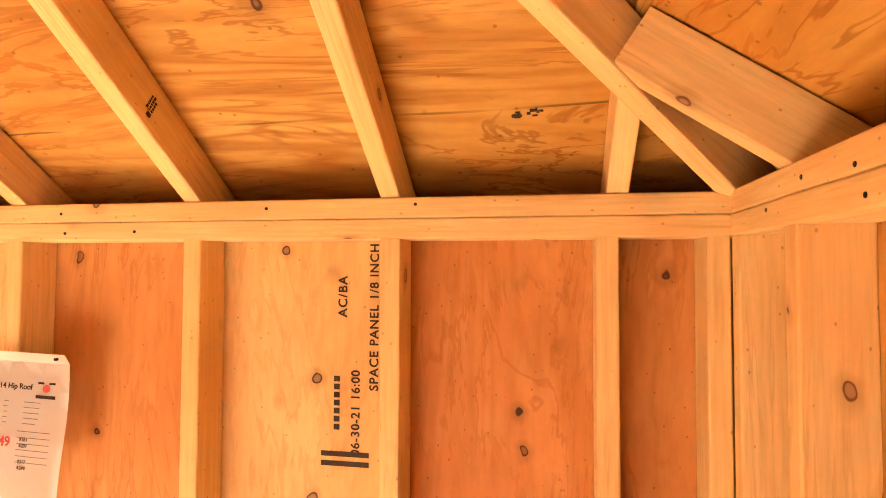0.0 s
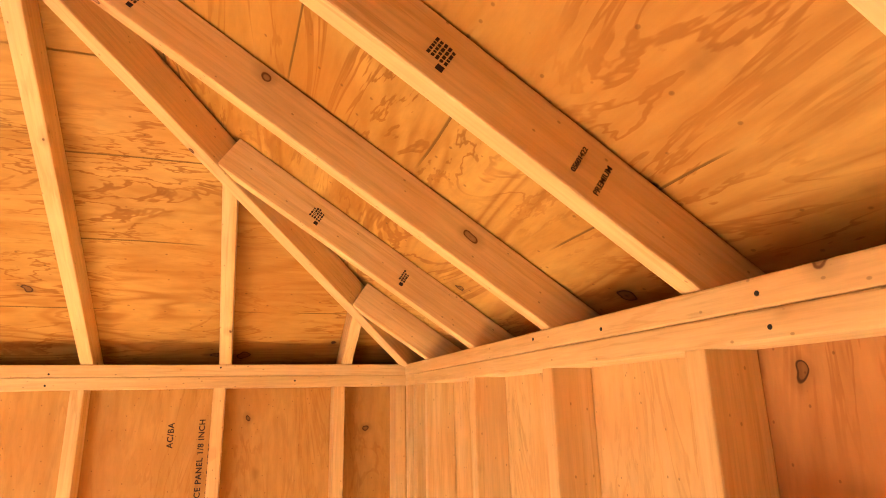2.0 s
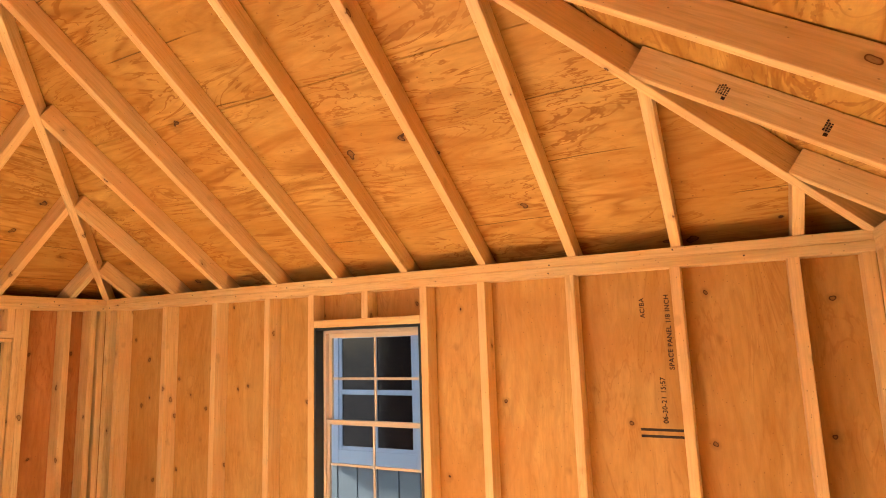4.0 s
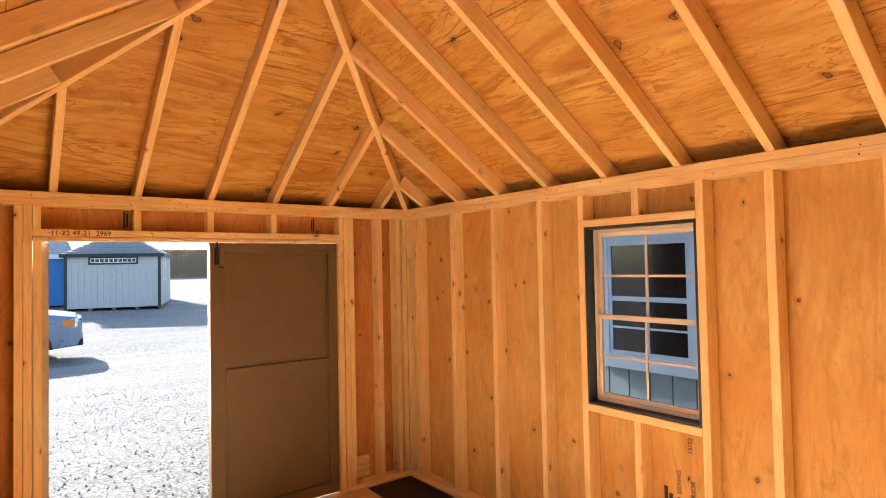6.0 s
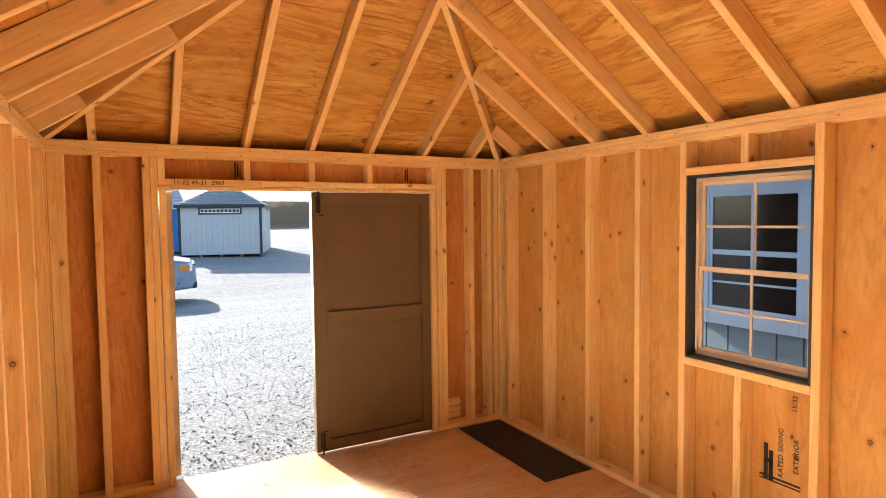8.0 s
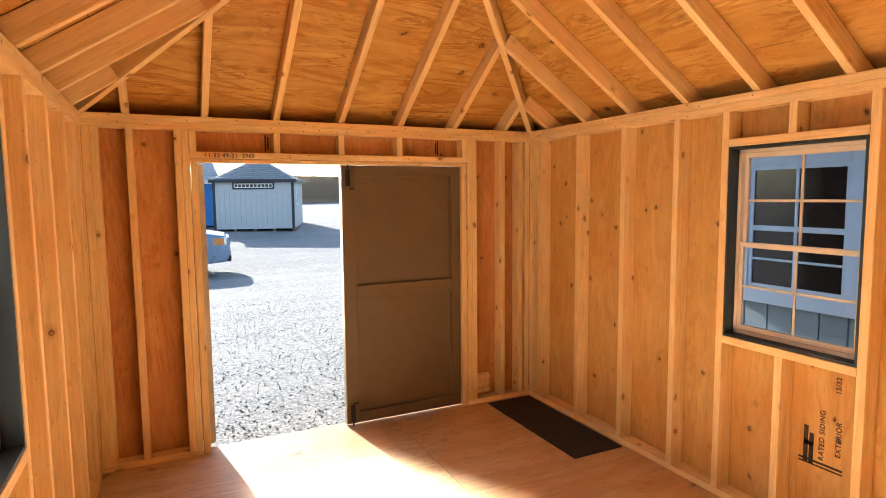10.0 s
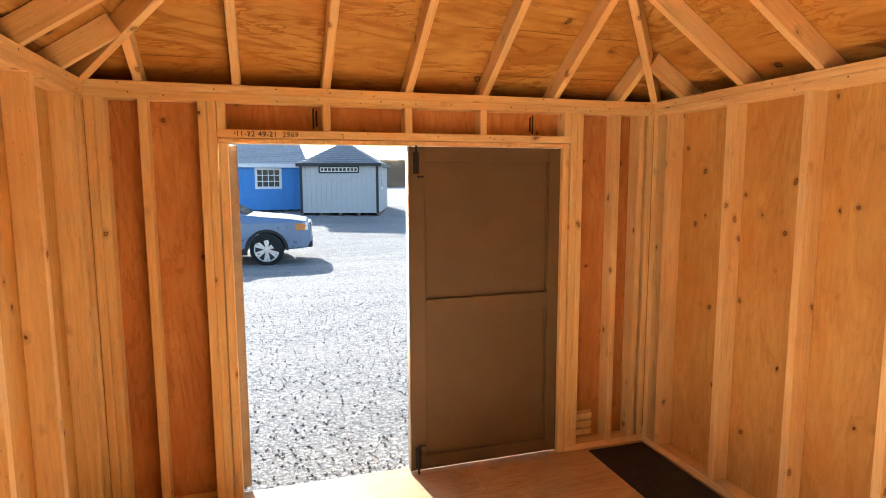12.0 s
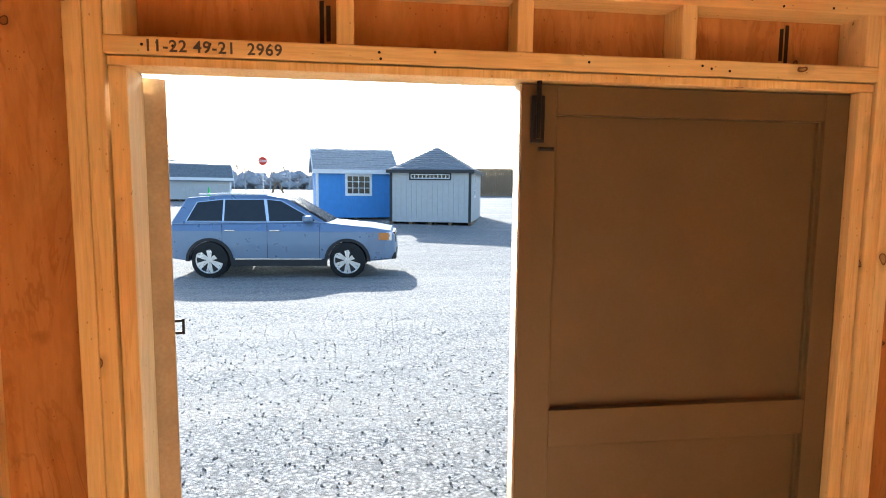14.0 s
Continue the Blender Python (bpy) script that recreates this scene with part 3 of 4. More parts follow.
# ---- loose things in the shed ----
bm = box(0.02, 0.385, 0.03, 1.05, 0.0, 0.006, 0.002)
mat_ob = tagged(link("rubber_mat", bm, RUBBER), "long black rubber mat on the plywood floor", "mat")

vent = empty("wall_vent", pose(0.365, -D, 0.05), "small slatted vent low on the plywood wall", "vent")
part("backing", box(-0.055, 0.055, 0.0005, 0.006, 0.0, 0.15), LUMBER, vent)
for i in range(3):
    part("slat", box(-0.055, 0.055, 0.006, 0.022, 0.008 + i * 0.048, 0.044 + i * 0.048, 0.003), LUMBER, vent)

# price sheet in a clear wallet, hung on a stud of the north wall
PX, PZ = 1.518, 1.692
sheet = empty("price_sheet", pose(PX, L - 0.014, PZ, -3, 1.5, 0), "white printed price sheet in a plastic wallet pinned on a stud", "paper")
bm = bmesh.new()
rows = [[bm.verts.new((-0.11 + 0.22 * i / 8, -0.004 - 0.012 * math.sin(j / 10 * 3) * math.sin(i / 8 * 5 + j * 0.2), -0.29 * j / 10)) for i in range(9)] for j in range(11)]
for j in range(10):
    for i in range(8):
        bm.faces.new((rows[j][i], rows[j + 1][i], rows[j + 1][i + 1], rows[j][i + 1]))
bmesh.ops.solidify(bm, geom=bm.faces[:], thickness=0.0012)
part("leaf", bm, PAPER, sheet, smooth=True)
flap = prism([(-0.1, 0.018), (0.1, 0.018), (0.115, 0.0), (-0.112, 0.0)], 0.001)
flap.transform(Matrix.Translation((0, -0.009, 0)))
part("flap", flap, PAPER, sheet, "folded top edge of the wallet")
pin = cylinder(0.003, 0.006, "y", 10)
pin.transform(Matrix.Translation((0.085, -0.012, 0.009)))
part("pin", pin, BLACK_METAL, sheet)
fx = -0.021


def on_sheet(words, size, u, v, mat=None):
    text("print", words, size, pose(u, fx, v, 90, 0, 0), mat or INK, sheet)


on_sheet("10x14 Hip Roof", 0.0155, -0.055, -0.052)
on_sheet("$5,995", 0.013, -0.098, -0.138)
on_sheet("$5,395", 0.013, -0.098, -0.172, RED_INK)
for words, v in (("$281", -0.153), ("$207", -0.165), ("$317", -0.196), ("$249", -0.208)):
    on_sheet(words, 0.0095, 0.026, v)
on_sheet("$249", 0.027, -0.05, -0.165, RED_INK)
bars = bmesh.new()
rng = random.Random(4)
for c, u in enumerate((-0.095, -0.06, -0.018, 0.03)):
    for r in range(5):
        wd = (0.015, 0.02, 0.012, 0.036)[c] * rng.uniform(0.75, 1.05)
        add_box(bars, u, u + wd, fx - 0.0004, fx, -0.0775 - r * 0.0105, -0.0762 - r * 0.0105)
for r in range(6):
    add_box(bars, 0.02, 0.095, fx - 0.0004, fx, -0.1345 - r * 0.012, -0.1333 - r * 0.012)
for r in range(6):
    add_box(bars, -0.095, -0.02, fx - 0.0004, fx, -0.205 - r * 0.011, -0.203 - r * 0.011)
part("small_print", bars, GREY_INK, sheet, "rows of small grey print")["kind"] = "stuff"
mark = cylinder(0.008, 0.0006, "y", 20)
mark.transform(Matrix.Translation((0.078, fx, -0.048)))
part("emblem", mark, RED_INK, sheet, "small red emblem")
bars = bmesh.new()
add_box(bars, 0.055, 0.1, fx - 0.0004, fx, -0.068, -0.0615)
add_box(bars, 0.058, 0.072, fx - 0.0004, fx, -0.04, -0.036)
add_box(bars, 0.084, 0.098, fx - 0.0004, fx, -0.04, -0.036)
part("emblem_bars", bars, INK, sheet)

# ---- stamps on the plywood ----
north_face = L + D - 0.0012
up_n = lambda x, z: pose(x, north_face, z) @ pose(0, 0, 0, 90) @ pose(0, 0, 0, 0, 0, 90)
text("stamp", "SPACE PANEL 1/8 INCH", 0.0255, up_n(2.238, 1.64), INK, wall_north, 1.12)
text("stamp", "AT ENDS AND SIDES", 0.0255, up_n(2.266, 1.62), INK, wall_north, 1.12)
text("stamp", "AC/BA", 0.026, up_n(2.172, 1.785), INK, wall_north, 1.15)
text("stamp", "06-30-21 16:00", 0.025, up_n(2.2, 1.51), INK, wall_north, 1.1)
west_face = -D + 0.0012


def on_west(y, z):
    """Upright writing on the west sheets, read from the south side up."""
    return Matrix(((0, 0, 1, west_face), (0, -1, 0, y), (1, 0, 0, z), (0, 0, 0, 1)))


for words, y, z, s in (("SPACE PANEL 1/8 INCH", 3.415, 1.545, 0.026), ("AT ENDS AND SIDES", 3.448, 1.5, 0.026), ("AC/BA", 3.32, 1.75, 0.026), ("06-30-21 15:57", 3.375, 1.34, 0.026), ("482", 3.38, 0.98, 0.045)):
    text("stamp", words, s, on_west(y, z), INK, wall_west, 1.1)
text("stamp", "RATED SIDING", 0.032, on_west(2.17, 0.36), INK, wall_west, 1.1)
text("stamp", "EXTERIOR", 0.032, on_west(2.24, 0.40), INK, wall_west, 1.1)
text("stamp", "15/32", 0.03, on_west(2.23, 0.68), INK, wall_west, 1.1)
bm = bmesh.new()
for y0, y1, z0, z1 in ((2.08, 2.10, 0.33, 0.50), (2.105, 2.125, 0.33, 0.47), (2.08, 2.125, 0.41, 0.43), (2.06, 2.25, 0.34, 0.35), (2.06, 2.25, 0.325, 0.332)):
    add_box(bm, west_face - 0.001, west_face, y0, y1, z0, z1)
for y0, y1, z0, z1 in ((0.93, 0.945, 1.62, 1.72), (0.93, 0.945, 1.42, 1.53), (0.92, 0.955, 1.385, 1.395), (0.925, 0.95, 0.56, 0.66), (3.27, 3.47, 1.31, 1.32), (3.27, 3.47, 1.285, 1.295)):
    add_box(bm, west_face - 0.001, west_face, y0, y1, z0, z1)
link("stamp_bars", bm, INK, wall_west)
bm = bmesh.new()
for x0, x1, z0, z1 in ((2.12, 2.22, 1.507, 1.517), (2.12, 2.22, 1.488, 1.498), *((2.146, 2.158, 1.56 + 0.016 * k, 1.571 + 0.016 * k) for k in range(7))):
    add_box(bm, x0, x1, north_face, north_face + 0.001, z0, z1)
link("stamp_bars", bm, INK, wall_north)
text("pencil_note", "11-22 49-21  2969", 0.034, pose(2.26, 0.0012, DZ + 0.008, 90, 0, 180), PENCIL, wall_south, 1.1)
bm = bmesh.new()
for x, z0, z1 in ((1.90, 1.83, 1.93), (1.885, 1.84, 1.92), (0.72, 1.83, 1.93), (0.735, 1.84, 1.92)):
    add_box(bm, x - 0.005, x + 0.005, -D + 0.0005, -D + 0.0015, z0, z1)
link("stamp_bars", bm, INK, wall_south)


def on_rafter(x, u, v):
    """Writing across the east side of a north rafter, u metres in from the plate, v up its side."""
    up, along = Vector((0, SLOPE, 1)) / LEN, Vector((0, -1, SLOPE)) / LEN
    o = Vector((x + 0.0198, L - u, under(u))) + up * v
    return Matrix(((0, 0, 1, o.x), (up.y, along.y, 0, o.y), (up.z, along.z, 0, o.z), (0, 0, 0, 1)))


def grade_bars(x, u, n=5):
    bm = bmesh.new()
    rg = random.Random(int(x * 100))
    for k in range(n):
        q = 0.022
        while q < 0.055:
            wd = rg.uniform(0.003, 0.009)
            add_box(bm, q, q + wd, k * 0.009, k * 0.009 + 0.006, 0, 0.0006)
            q += wd + 0.0025
    add_box(bm, 0.006, 0.017, 0.0, 0.014, 0, 0.0006)
    ob = link("grade_stamp", bm, INK, roof)
    ob.matrix_world = on_rafter(x, u, 0.014) @ Matrix.Diagonal((0.75, 0.75, 1, 1))


NR = [p + 0.036 for p in places(7)]
text("grade_stamp", "PREMIUM", 0.012, on_rafter(NR[3], 0.15, 0.016), INK, roof)
text("grade_stamp", "05601422", 0.0105, on_rafter(NR[3], 0.185, 0.024), INK, roof)
for x, u in ((NR[3], 0.36), (NR[4], 0.45), (NR[1], 0.42), (NR[2], 0.8), (NR[1], 0.2), (NR[4], 0.16)):
    grade_bars(x, u, 5 if u > 0.3 else 3)

# a smudged stamp on the sheathing of the north slope
bm = bmesh.new()
rg = random.Random(31)
for k in range(14):
    q, v = rg.uniform(0, 0.05), rg.uniform(0, 0.016)
    add_box(bm, q, q + rg.uniform(0.003, 0.012), v, v + rg.uniform(0.003, 0.006), 0, 0.0006)
ob = link("sheathing_stamp", bm, INK, ceiling)
ob.matrix_world = Matrix(((1, 0, 0, 2.51), (0, -1 / LEN, -SLOPE / LEN, L - 0.025), (0, SLOPE / LEN, -1 / LEN, zs(0.025) - 0.0004), (0, 0, 0, 1)))

# ---- the yard ----
bm = bmesh.new()
xs = [-2500, -300, -80, -40, -20, -10, -5, 0, 5, 10, 20, 40, 80, 300, 2500]
ys = [-3000, -400, -120, -80, -60, -50, -40, -32, -28, -24, -20, -18, -16, -14, -12, -10, -8, -6, -4, -3, 0, 6, 20, 100, 2500]
grid = [[bm.verts.new((x, y, gz(y))) for x in xs] for y in ys]
for j in range(len(ys) - 1):
    for i in range(len(xs) - 1):
        bm.faces.new((grid[j][i], grid[j][i + 1], grid[j + 1][i + 1], grid[j + 1][i]))
tagged(link("ground", bm, GRAVEL, smooth=True), "pale crushed gravel yard with worn wheel tracks", "gravel", kind="structure")

# loose stones before the doorway
bm = bmesh.new()
rng = random.Random(9)
for i in range(2600):
    y = -0.35 - 7.0 * rng.random() ** 1.6
    x = rng.uniform(0.6 + 0.2 * y, 2.9 - 0.35 * y)
    r = rng.uniform(0.006, 0.015)
    turn = Euler((rng.random() * 6, rng.random() * 6, rng.random() * 6)).to_matrix()
    top = [bm.verts.new(Vector((x, y, gz(y) + r * 0.35)) + turn @ Vector(v) * r) for v in ((1, 0, 0), (-0.8, 0.2, 0), (0, 0.9, 0.1), (0.1, -1, 0), (0, 0.1, 0.7), (0.1, 0, -0.7))]
    for a, b, c in ((0, 2, 4), (2, 1, 4), (1, 3, 4), (3, 0, 4), (2, 0, 5), (1, 2, 5), (3, 1, 5), (0, 3, 5)):
        bm.faces.new((top[a], top[b], top[c]))
tagged(link("loose_gravel", bm, GRAVEL), "loose angular gravel stones on the yard", "gravel", kind="stuff")


def grooved(x0, x1, z0, z1, step=0.2):
    """An upright grooved siding face in the plane y 0, thick inwards (+y)."""
    n = max(1, round((x1 - x0) / step))
    pts = [(x1, 0.03), (x0, 0.03)]
    for i in range(n):
        a, b = x0 + (x1 - x0) * i / n, x0 + (x1 - x0) * (i + 1) / n
        pts += [(a, 0.0), (b - 0.014, 0.0), (b - 0.012, 0.012), (b - 0.001, 0.012)]
    bm = prism(pts, z1 - z0, "z")
    bmesh.ops.translate(bm, verts=bm.verts, vec=(0, 0, z0))
    return bm


def courses(corners, rows, thick=0.02):
    """Shingle courses over a sloping quad: lower left, lower right, upper right, upper left."""
    bm = bmesh.new()
    a, b, c, d = [Vector(v) for v in corners]
    n = (b - a).cross(d - a).normalized()
    if n.z < 0:
        n = -n
    rg = random.Random(rows)
    for i in range(rows):
        f0, f1 = i / rows, (i + 1) / rows
        l0, r0, l1, r1 = a.lerp(d, f0), b.lerp(c, f0), a.lerp(d, f1), b.lerp(c, f1)
        cells = max(1, round((r0 - l0).length / 0.3))
        shift = rg.random() * 0.5
        for k in range(cells):
            g0, g1 = k / cells, (k + 1) / cells - 0.03 / cells
            lift = n * (thick + rg.uniform(-0.004, 0.006))
            q = [l0.lerp(r0, g0) + lift, l0.lerp(r0, g1) + lift, l1.lerp(r1, g1) + n * 0.004, l1.lerp(r1, g0) + n * 0.004]
            base = [l0.lerp(r0, g0), l0.lerp(r0, g1)]
            vs = [bm.verts.new(v) for v in q]
            vb = [bm.verts.new(v) for v in base]
            bm.faces.new(vs)
            bm.faces.new((vb[0], vb[1], vs[1], vs[0]))
    return bm


def small_window(parent, m, w, h, cols, rows, trim_mat, sash_mat, trim=0.07):
    """A window set on a wall's face; its front looks to -y."""
    bm = bmesh.new()
    for x0, x1, z0, z1 in ((-w / 2 - trim, -w / 2, -trim, h + trim), (w / 2, w / 2 + trim, -trim, h + trim), (-w / 2, w / 2, -trim, 0), (-w / 2, w / 2, h, h + trim)):
        add_box(bm, x0, x1, -0.03, 0.0, z0, z1)
    fr = part("window", bm, trim_mat, parent, "framed window")
    fr.matrix_world = m
    part("pane", box(-w / 2, w / 2, -0.012, -0.002, 0, h), DARK_GLASS, fr)
    for i in range(1, cols):
        x = -w / 2 + w * i / cols
        part("glazing_bar", box(x - 0.014, x + 0.014, -0.022, -0.0125, 0, h), sash_mat, fr)
    for i in range(1, rows):
        z = h * i / rows
        part("glazing_bar", box(-w / 2, w / 2, -0.0225, -0.013, z - 0.014, z + 0.014), sash_mat, fr)
    edge = bmesh.new()
    for x0, x1, z0, z1 in ((-w / 2, -w / 2 + 0.03, 0, h), (w / 2 - 0.03, w / 2, 0, h), (-w / 2, w / 2, 0, 0.03), (-w / 2, w / 2, h - 0.03, h)):
        add_box(edge, x0, x1, -0.024, -0.0126, z0, z1)
    part("sash", edge, sash_mat, fr)
    return fr


def skids(parent, w, d, lift):
    for i in range(5):
        x = -w / 2 + w * i / 4
        part("skid", box(x - 0.06, x + 0.06, 0.05, d - 0.05, -lift, 0), FENCE_WOOD, parent)


def hip_shed(m, w, d, h, rise):
    """Front face in the plane y 0 (looking to -y), width w, depth d."""
    s = empty("hip_roof_shed", m, "pale grey hip-roofed garden shed with dark trim", "shed")
    part("wall", grooved(-w / 2, w / 2, 0, h), GREY_SIDE, s)
    for sx in (-1, 1):
        bm = grooved(0, d, 0, h)
        bm.transform(pose(sx * w / 2, 0 if sx > 0 else d, 0, 0, 0, 90 if sx > 0 else -90))
        part("wall", bm, GREY_SIDE, s)
    bm = grooved(-w / 2, w / 2, 0, h)
    bm.transform(pose(0, d, 0, 0, 0, 180))
    part("wall", bm, GREY_SIDE, s)
    o = 0.15
    e = [(-w / 2 - o, -o, h), (w / 2 + o, -o, h), (w / 2 + o, d + o, h), (-w / 2 - o, d + o, h)]
    q = w / 2 + o
    p0, p1 = (0, q - o, h + rise), (0, max(d - w / 2, q - o + 0.01), h + rise)
    bm = bmesh.new()
    ev = [bm.verts.new(v) for v in e]
    a, b = bm.verts.new(p0), bm.verts.new(p1)
    for f in ((ev[0], ev[1], a), (ev[1], ev[2], b, a), (ev[2], ev[3], b), (ev[3], ev[0], a, b), (ev[3], ev[2], ev[1], ev[0])):
        bm.faces.new(f)
    part("roof", bm, SHINGLE, s)
    part("shingle_layer", courses((e[0], e[1], p0, p0), 11), SHINGLE, s)
    # the slope on the lit side is paler: its light sits in the colour
    part("shingle_layer", courses((e[1], e[2], p1, p0), 11), SHINGLE_PALE, s)
    part("shingle_layer", courses((e[3], e[0], p0, p1), 11), SHINGLE, s)
    bm = bmesh.new()
    for x0, x1, y0, y1 in ((-w / 2 - o, w / 2 + o, -o - 0.02, -o), (w / 2 + o, w / 2 + o + 0.02, -o, d + o), (-w / 2 - o - 0.02, -w / 2 - o, -o, d + o)):
        add_box(bm, x0, x1, y0, y1, h - 0.09, h + 0.04)
    part("fascia", bm, BLACK_TRIM, s, "dark fascia boards")
    for x in (-w / 2, w / 2):
        part("corner_trim", box(x - 0.05, x + 0.05, -0.02, 0.05, 0, h), BLACK_TRIM, s, "dark corner board")
    small_window(s, m @ pose(0.0, -0.001, h - 0.30), 1.5, 0.17, 10, 1, BLACK_TRIM, WHITE, 0.06)
    small_window(s, m @ pose(w / 2 + 0.001, 1.6, h - 0.95, 0, 0, 90), 0.55, 0.85, 2, 4, WHITE, WHITE, 0.07)
    skids(s, w, d, 0.1)
    for ob in s.children:
        if ob.name.startswith("shingle_layer"):
            ob["kind"] = "stuff"
    return s


def gable_shed(m, w, d, h, rise, wall_mat, roof_mat, trim_mat, label, windows=(), gambrel=False):
    """The long side in the plane y 0; the ridge runs along x; gables at both ends."""
    s = empty("gable_roof_shed", m, label, "shed")
    part("wall", grooved(-w / 2, w / 2, 0, h), wall_mat, s)
    bm = grooved(-w / 2, w / 2, 0, h)
    bm.transform(pose(0, d, 0, 0, 0, 180))
    part("wall", bm, wall_mat, s)
    prof = [(0, 0), (d, 0), (d, h), (d / 2, h + rise), (0, h)]
    if gambrel:
        prof = [(0, 0), (d, 0), (d, h), (d * 0.84, h + rise * 0.7), (d / 2, h + rise), (d * 0.16, h + rise * 0.7), (0, h)]
    for x in (-w / 2 - 0.001, w / 2 - 0.03):
        bm = prism(prof, 0.031, "x")
        bm.transform(Matrix.Translation((x, 0, 0)))
        part("gable_wall", bm, wall_mat, s)
    o = 0.16
    line = [(p[0], p[1]) for p in prof[2:]]
    for (ya, za), (yb, zb) in zip(line, line[1:]):
        if yb == line[-1][0]:
            yb, zb = yb - o, zb - o * (za - zb) / max(0.1, ya - yb - 0)
        if ya == line[0][0]:
            za, ya = za - o * (zb - za) / max(0.1, ya - yb), ya + o
        bm = bmesh.new()
        vs = [bm.verts.new((x, y, z + dz)) for dz in (0.0, 0.06) for x, y, z in ((-w / 2 - o, ya, za), (w / 2 + o, ya, za), (w / 2 + o, yb, zb), (-w / 2 - o, yb, zb))]
        for f in ((0, 1, 2, 3), (7, 6, 5, 4), (0, 4, 5, 1), (1, 5, 6, 2), (2, 6, 7, 3), (3, 7, 4, 0)):
            bm.faces.new([vs[i] for i in f])
        part("roof", bm, roof_mat, s)
        lo, hi = ((yb, zb), (ya, za)) if zb < za else ((ya, za), (yb, zb))
        part("shingle_layer", courses(((-w / 2 - o, lo[0], lo[1] + 0.06), (w / 2 + o, lo[0], lo[1] + 0.06), (w / 2 + o, hi[0], hi[1] + 0.06), (-w / 2 - o, hi[0], hi[1] + 0.06)), 9), roof_mat, s)
        for sx in (-1, 1):
            bm = prism([(ya, za - 0.1), (yb, zb - 0.1), (yb, zb + 0.08), (ya, za + 0.08)], 0.03, "x")
            bm.transform(Matrix.Translation((sx * (w / 2 + o + 0.016) - 0.015, 0, 0)))
            part("barge_board", bm, trim_mat, s, "painted barge board")
    part("fascia", box(-w / 2 - o, w / 2 + o, -o - 0.03, -o, h - 0.18, h - 0.02), trim_mat, s, "painted eaves board")
    for x in (-w / 2, w / 2):
        part("corner_trim", box(x - 0.05, x + 0.05, -0.02, 0.06, 0, h - 0.02), trim_mat, s, "painted corner board")
    for kind, u, z, ww, hh, cols, rws in windows:
        mm = m @ (pose(u, -0.001, z) if kind == "front" else pose(-w / 2 - 0.002, u, z, 0, 0, -90) if kind == "minus" else pose(w / 2 + 0.002, u, z, 0, 0, 90))
        small_window(s, mm, ww, hh, cols, rws, WHITE, WHITE, 0.07)
    skids(s, w, d, 0.1)
    return s


# fronts look north (+y), to the walker: local -y turned by 180 degrees
GREY_AT = (-0.75, -20.66)
hip_shed(pose(*GREY_AT, gz(-20.5) + 0.12) @ pose(0, 0, 0, 0, 0, 180 - 17), 3.05, 4.2, 1.95, 0.98)
gable_shed(pose(2.05, -22.6, gz(-22) + 0.12) @ pose(0, 0, 0, 0, 0, 180 + 8), 3.1, 2.9, 1.95, 0.85, BLUE, SHINGLE_PALE, WHITE,
           "bright blue garden shed with white trim", (("front", 0.1, 0.95, 0.95, 0.75, 4, 3), ("minus", 1.45, 2.3, 0.3, 0.42, 1, 2)))
barn = gable_shed(pose(11.0, -33.0, gz(-33) + 0.1) @ pose(0, 0, 0, 0, 0, 180 + 24), 3.6, 2.6, 1.25, 0.95, TAN_SIDE, SHINGLE, WHITE,
           "tan barn-roofed shed with a pale grey front and white trim", (("minus", 1.3, 1.0, 0.5, 0.75, 2, 3),), True)
for ob in barn.children:
    if ob.name.startswith("wall"):
        ob.data.materials[0] = GREY_SIDE
gable_shed(pose(4.6, -62.0, gz(-62) + 0.1) @ pose(0, 0, 0, 0, 0, 180), 4.5, 3.0, 2.3, 0.9, SLATE_SIDE, SHINGLE_PALE, WHITE,
           "distant grey shed in the yard", (("front", 1.0, 0.9, 0.7, 0.8, 2, 3),))
gable_shed(pose(-8.0, -26.0, gz(-26) + 0.1) @ pose(0, 0, 0, 0, 0, 180 - 60), 3.4, 3.0, 2.0, 1.0, WHITE, SHINGLE_PALE, BLUE,
           "white garden shed with blue trim", (("front", 0.0, 0.9, 0.7, 0.8, 2, 3),))

# board fences
def fence(a, b, h, n):
    a, b = Vector((*a, 0)), Vector((*b, 0))
    f = empty("board_fence", Matrix.Translation((a.x, a.y, 0)), "weathered upright board fence at the yard's edge", "fence")
    d = b - a
    rg = random.Random(n)
    yaw = math.degrees(math.atan2(d.y, d.x))
    me = bpy.data.meshes.new("fence_board")
    bm = box(-0.5, 0.5, -0.012, 0.012, 0, 1)
    bm.to_mesh(me)
    bm.free()
    me.materials.append(FENCE_WOOD)
    for i in range(n):
        p = d * ((i + 0.5) / n)
        ob = new("fence_board", me)
        ob.parent = f
        ob.matrix_local = pose(p.x, p.y, gz(a.y + p.y) - 0.02, 0, 0, yaw) @ Matrix.Diagonal((d.length / n * 0.94, 1, h + rg.uniform(-0.04, 0.04), 1))
    for z in (0.4, h - 0.35):
        bm = box(0, d.length, 0.013, 0.06, z, z + 0.09)
        bm.transform(pose(0, 0, gz(a.y + d.y / 2), 0, 0, yaw))
        part("rail", bm, FENCE_WOOD, f)


fence((-24, -46), (-3.5, -46), 2.3, 130)
fence((12.3, -36), (34, -40), 2.1, 120)

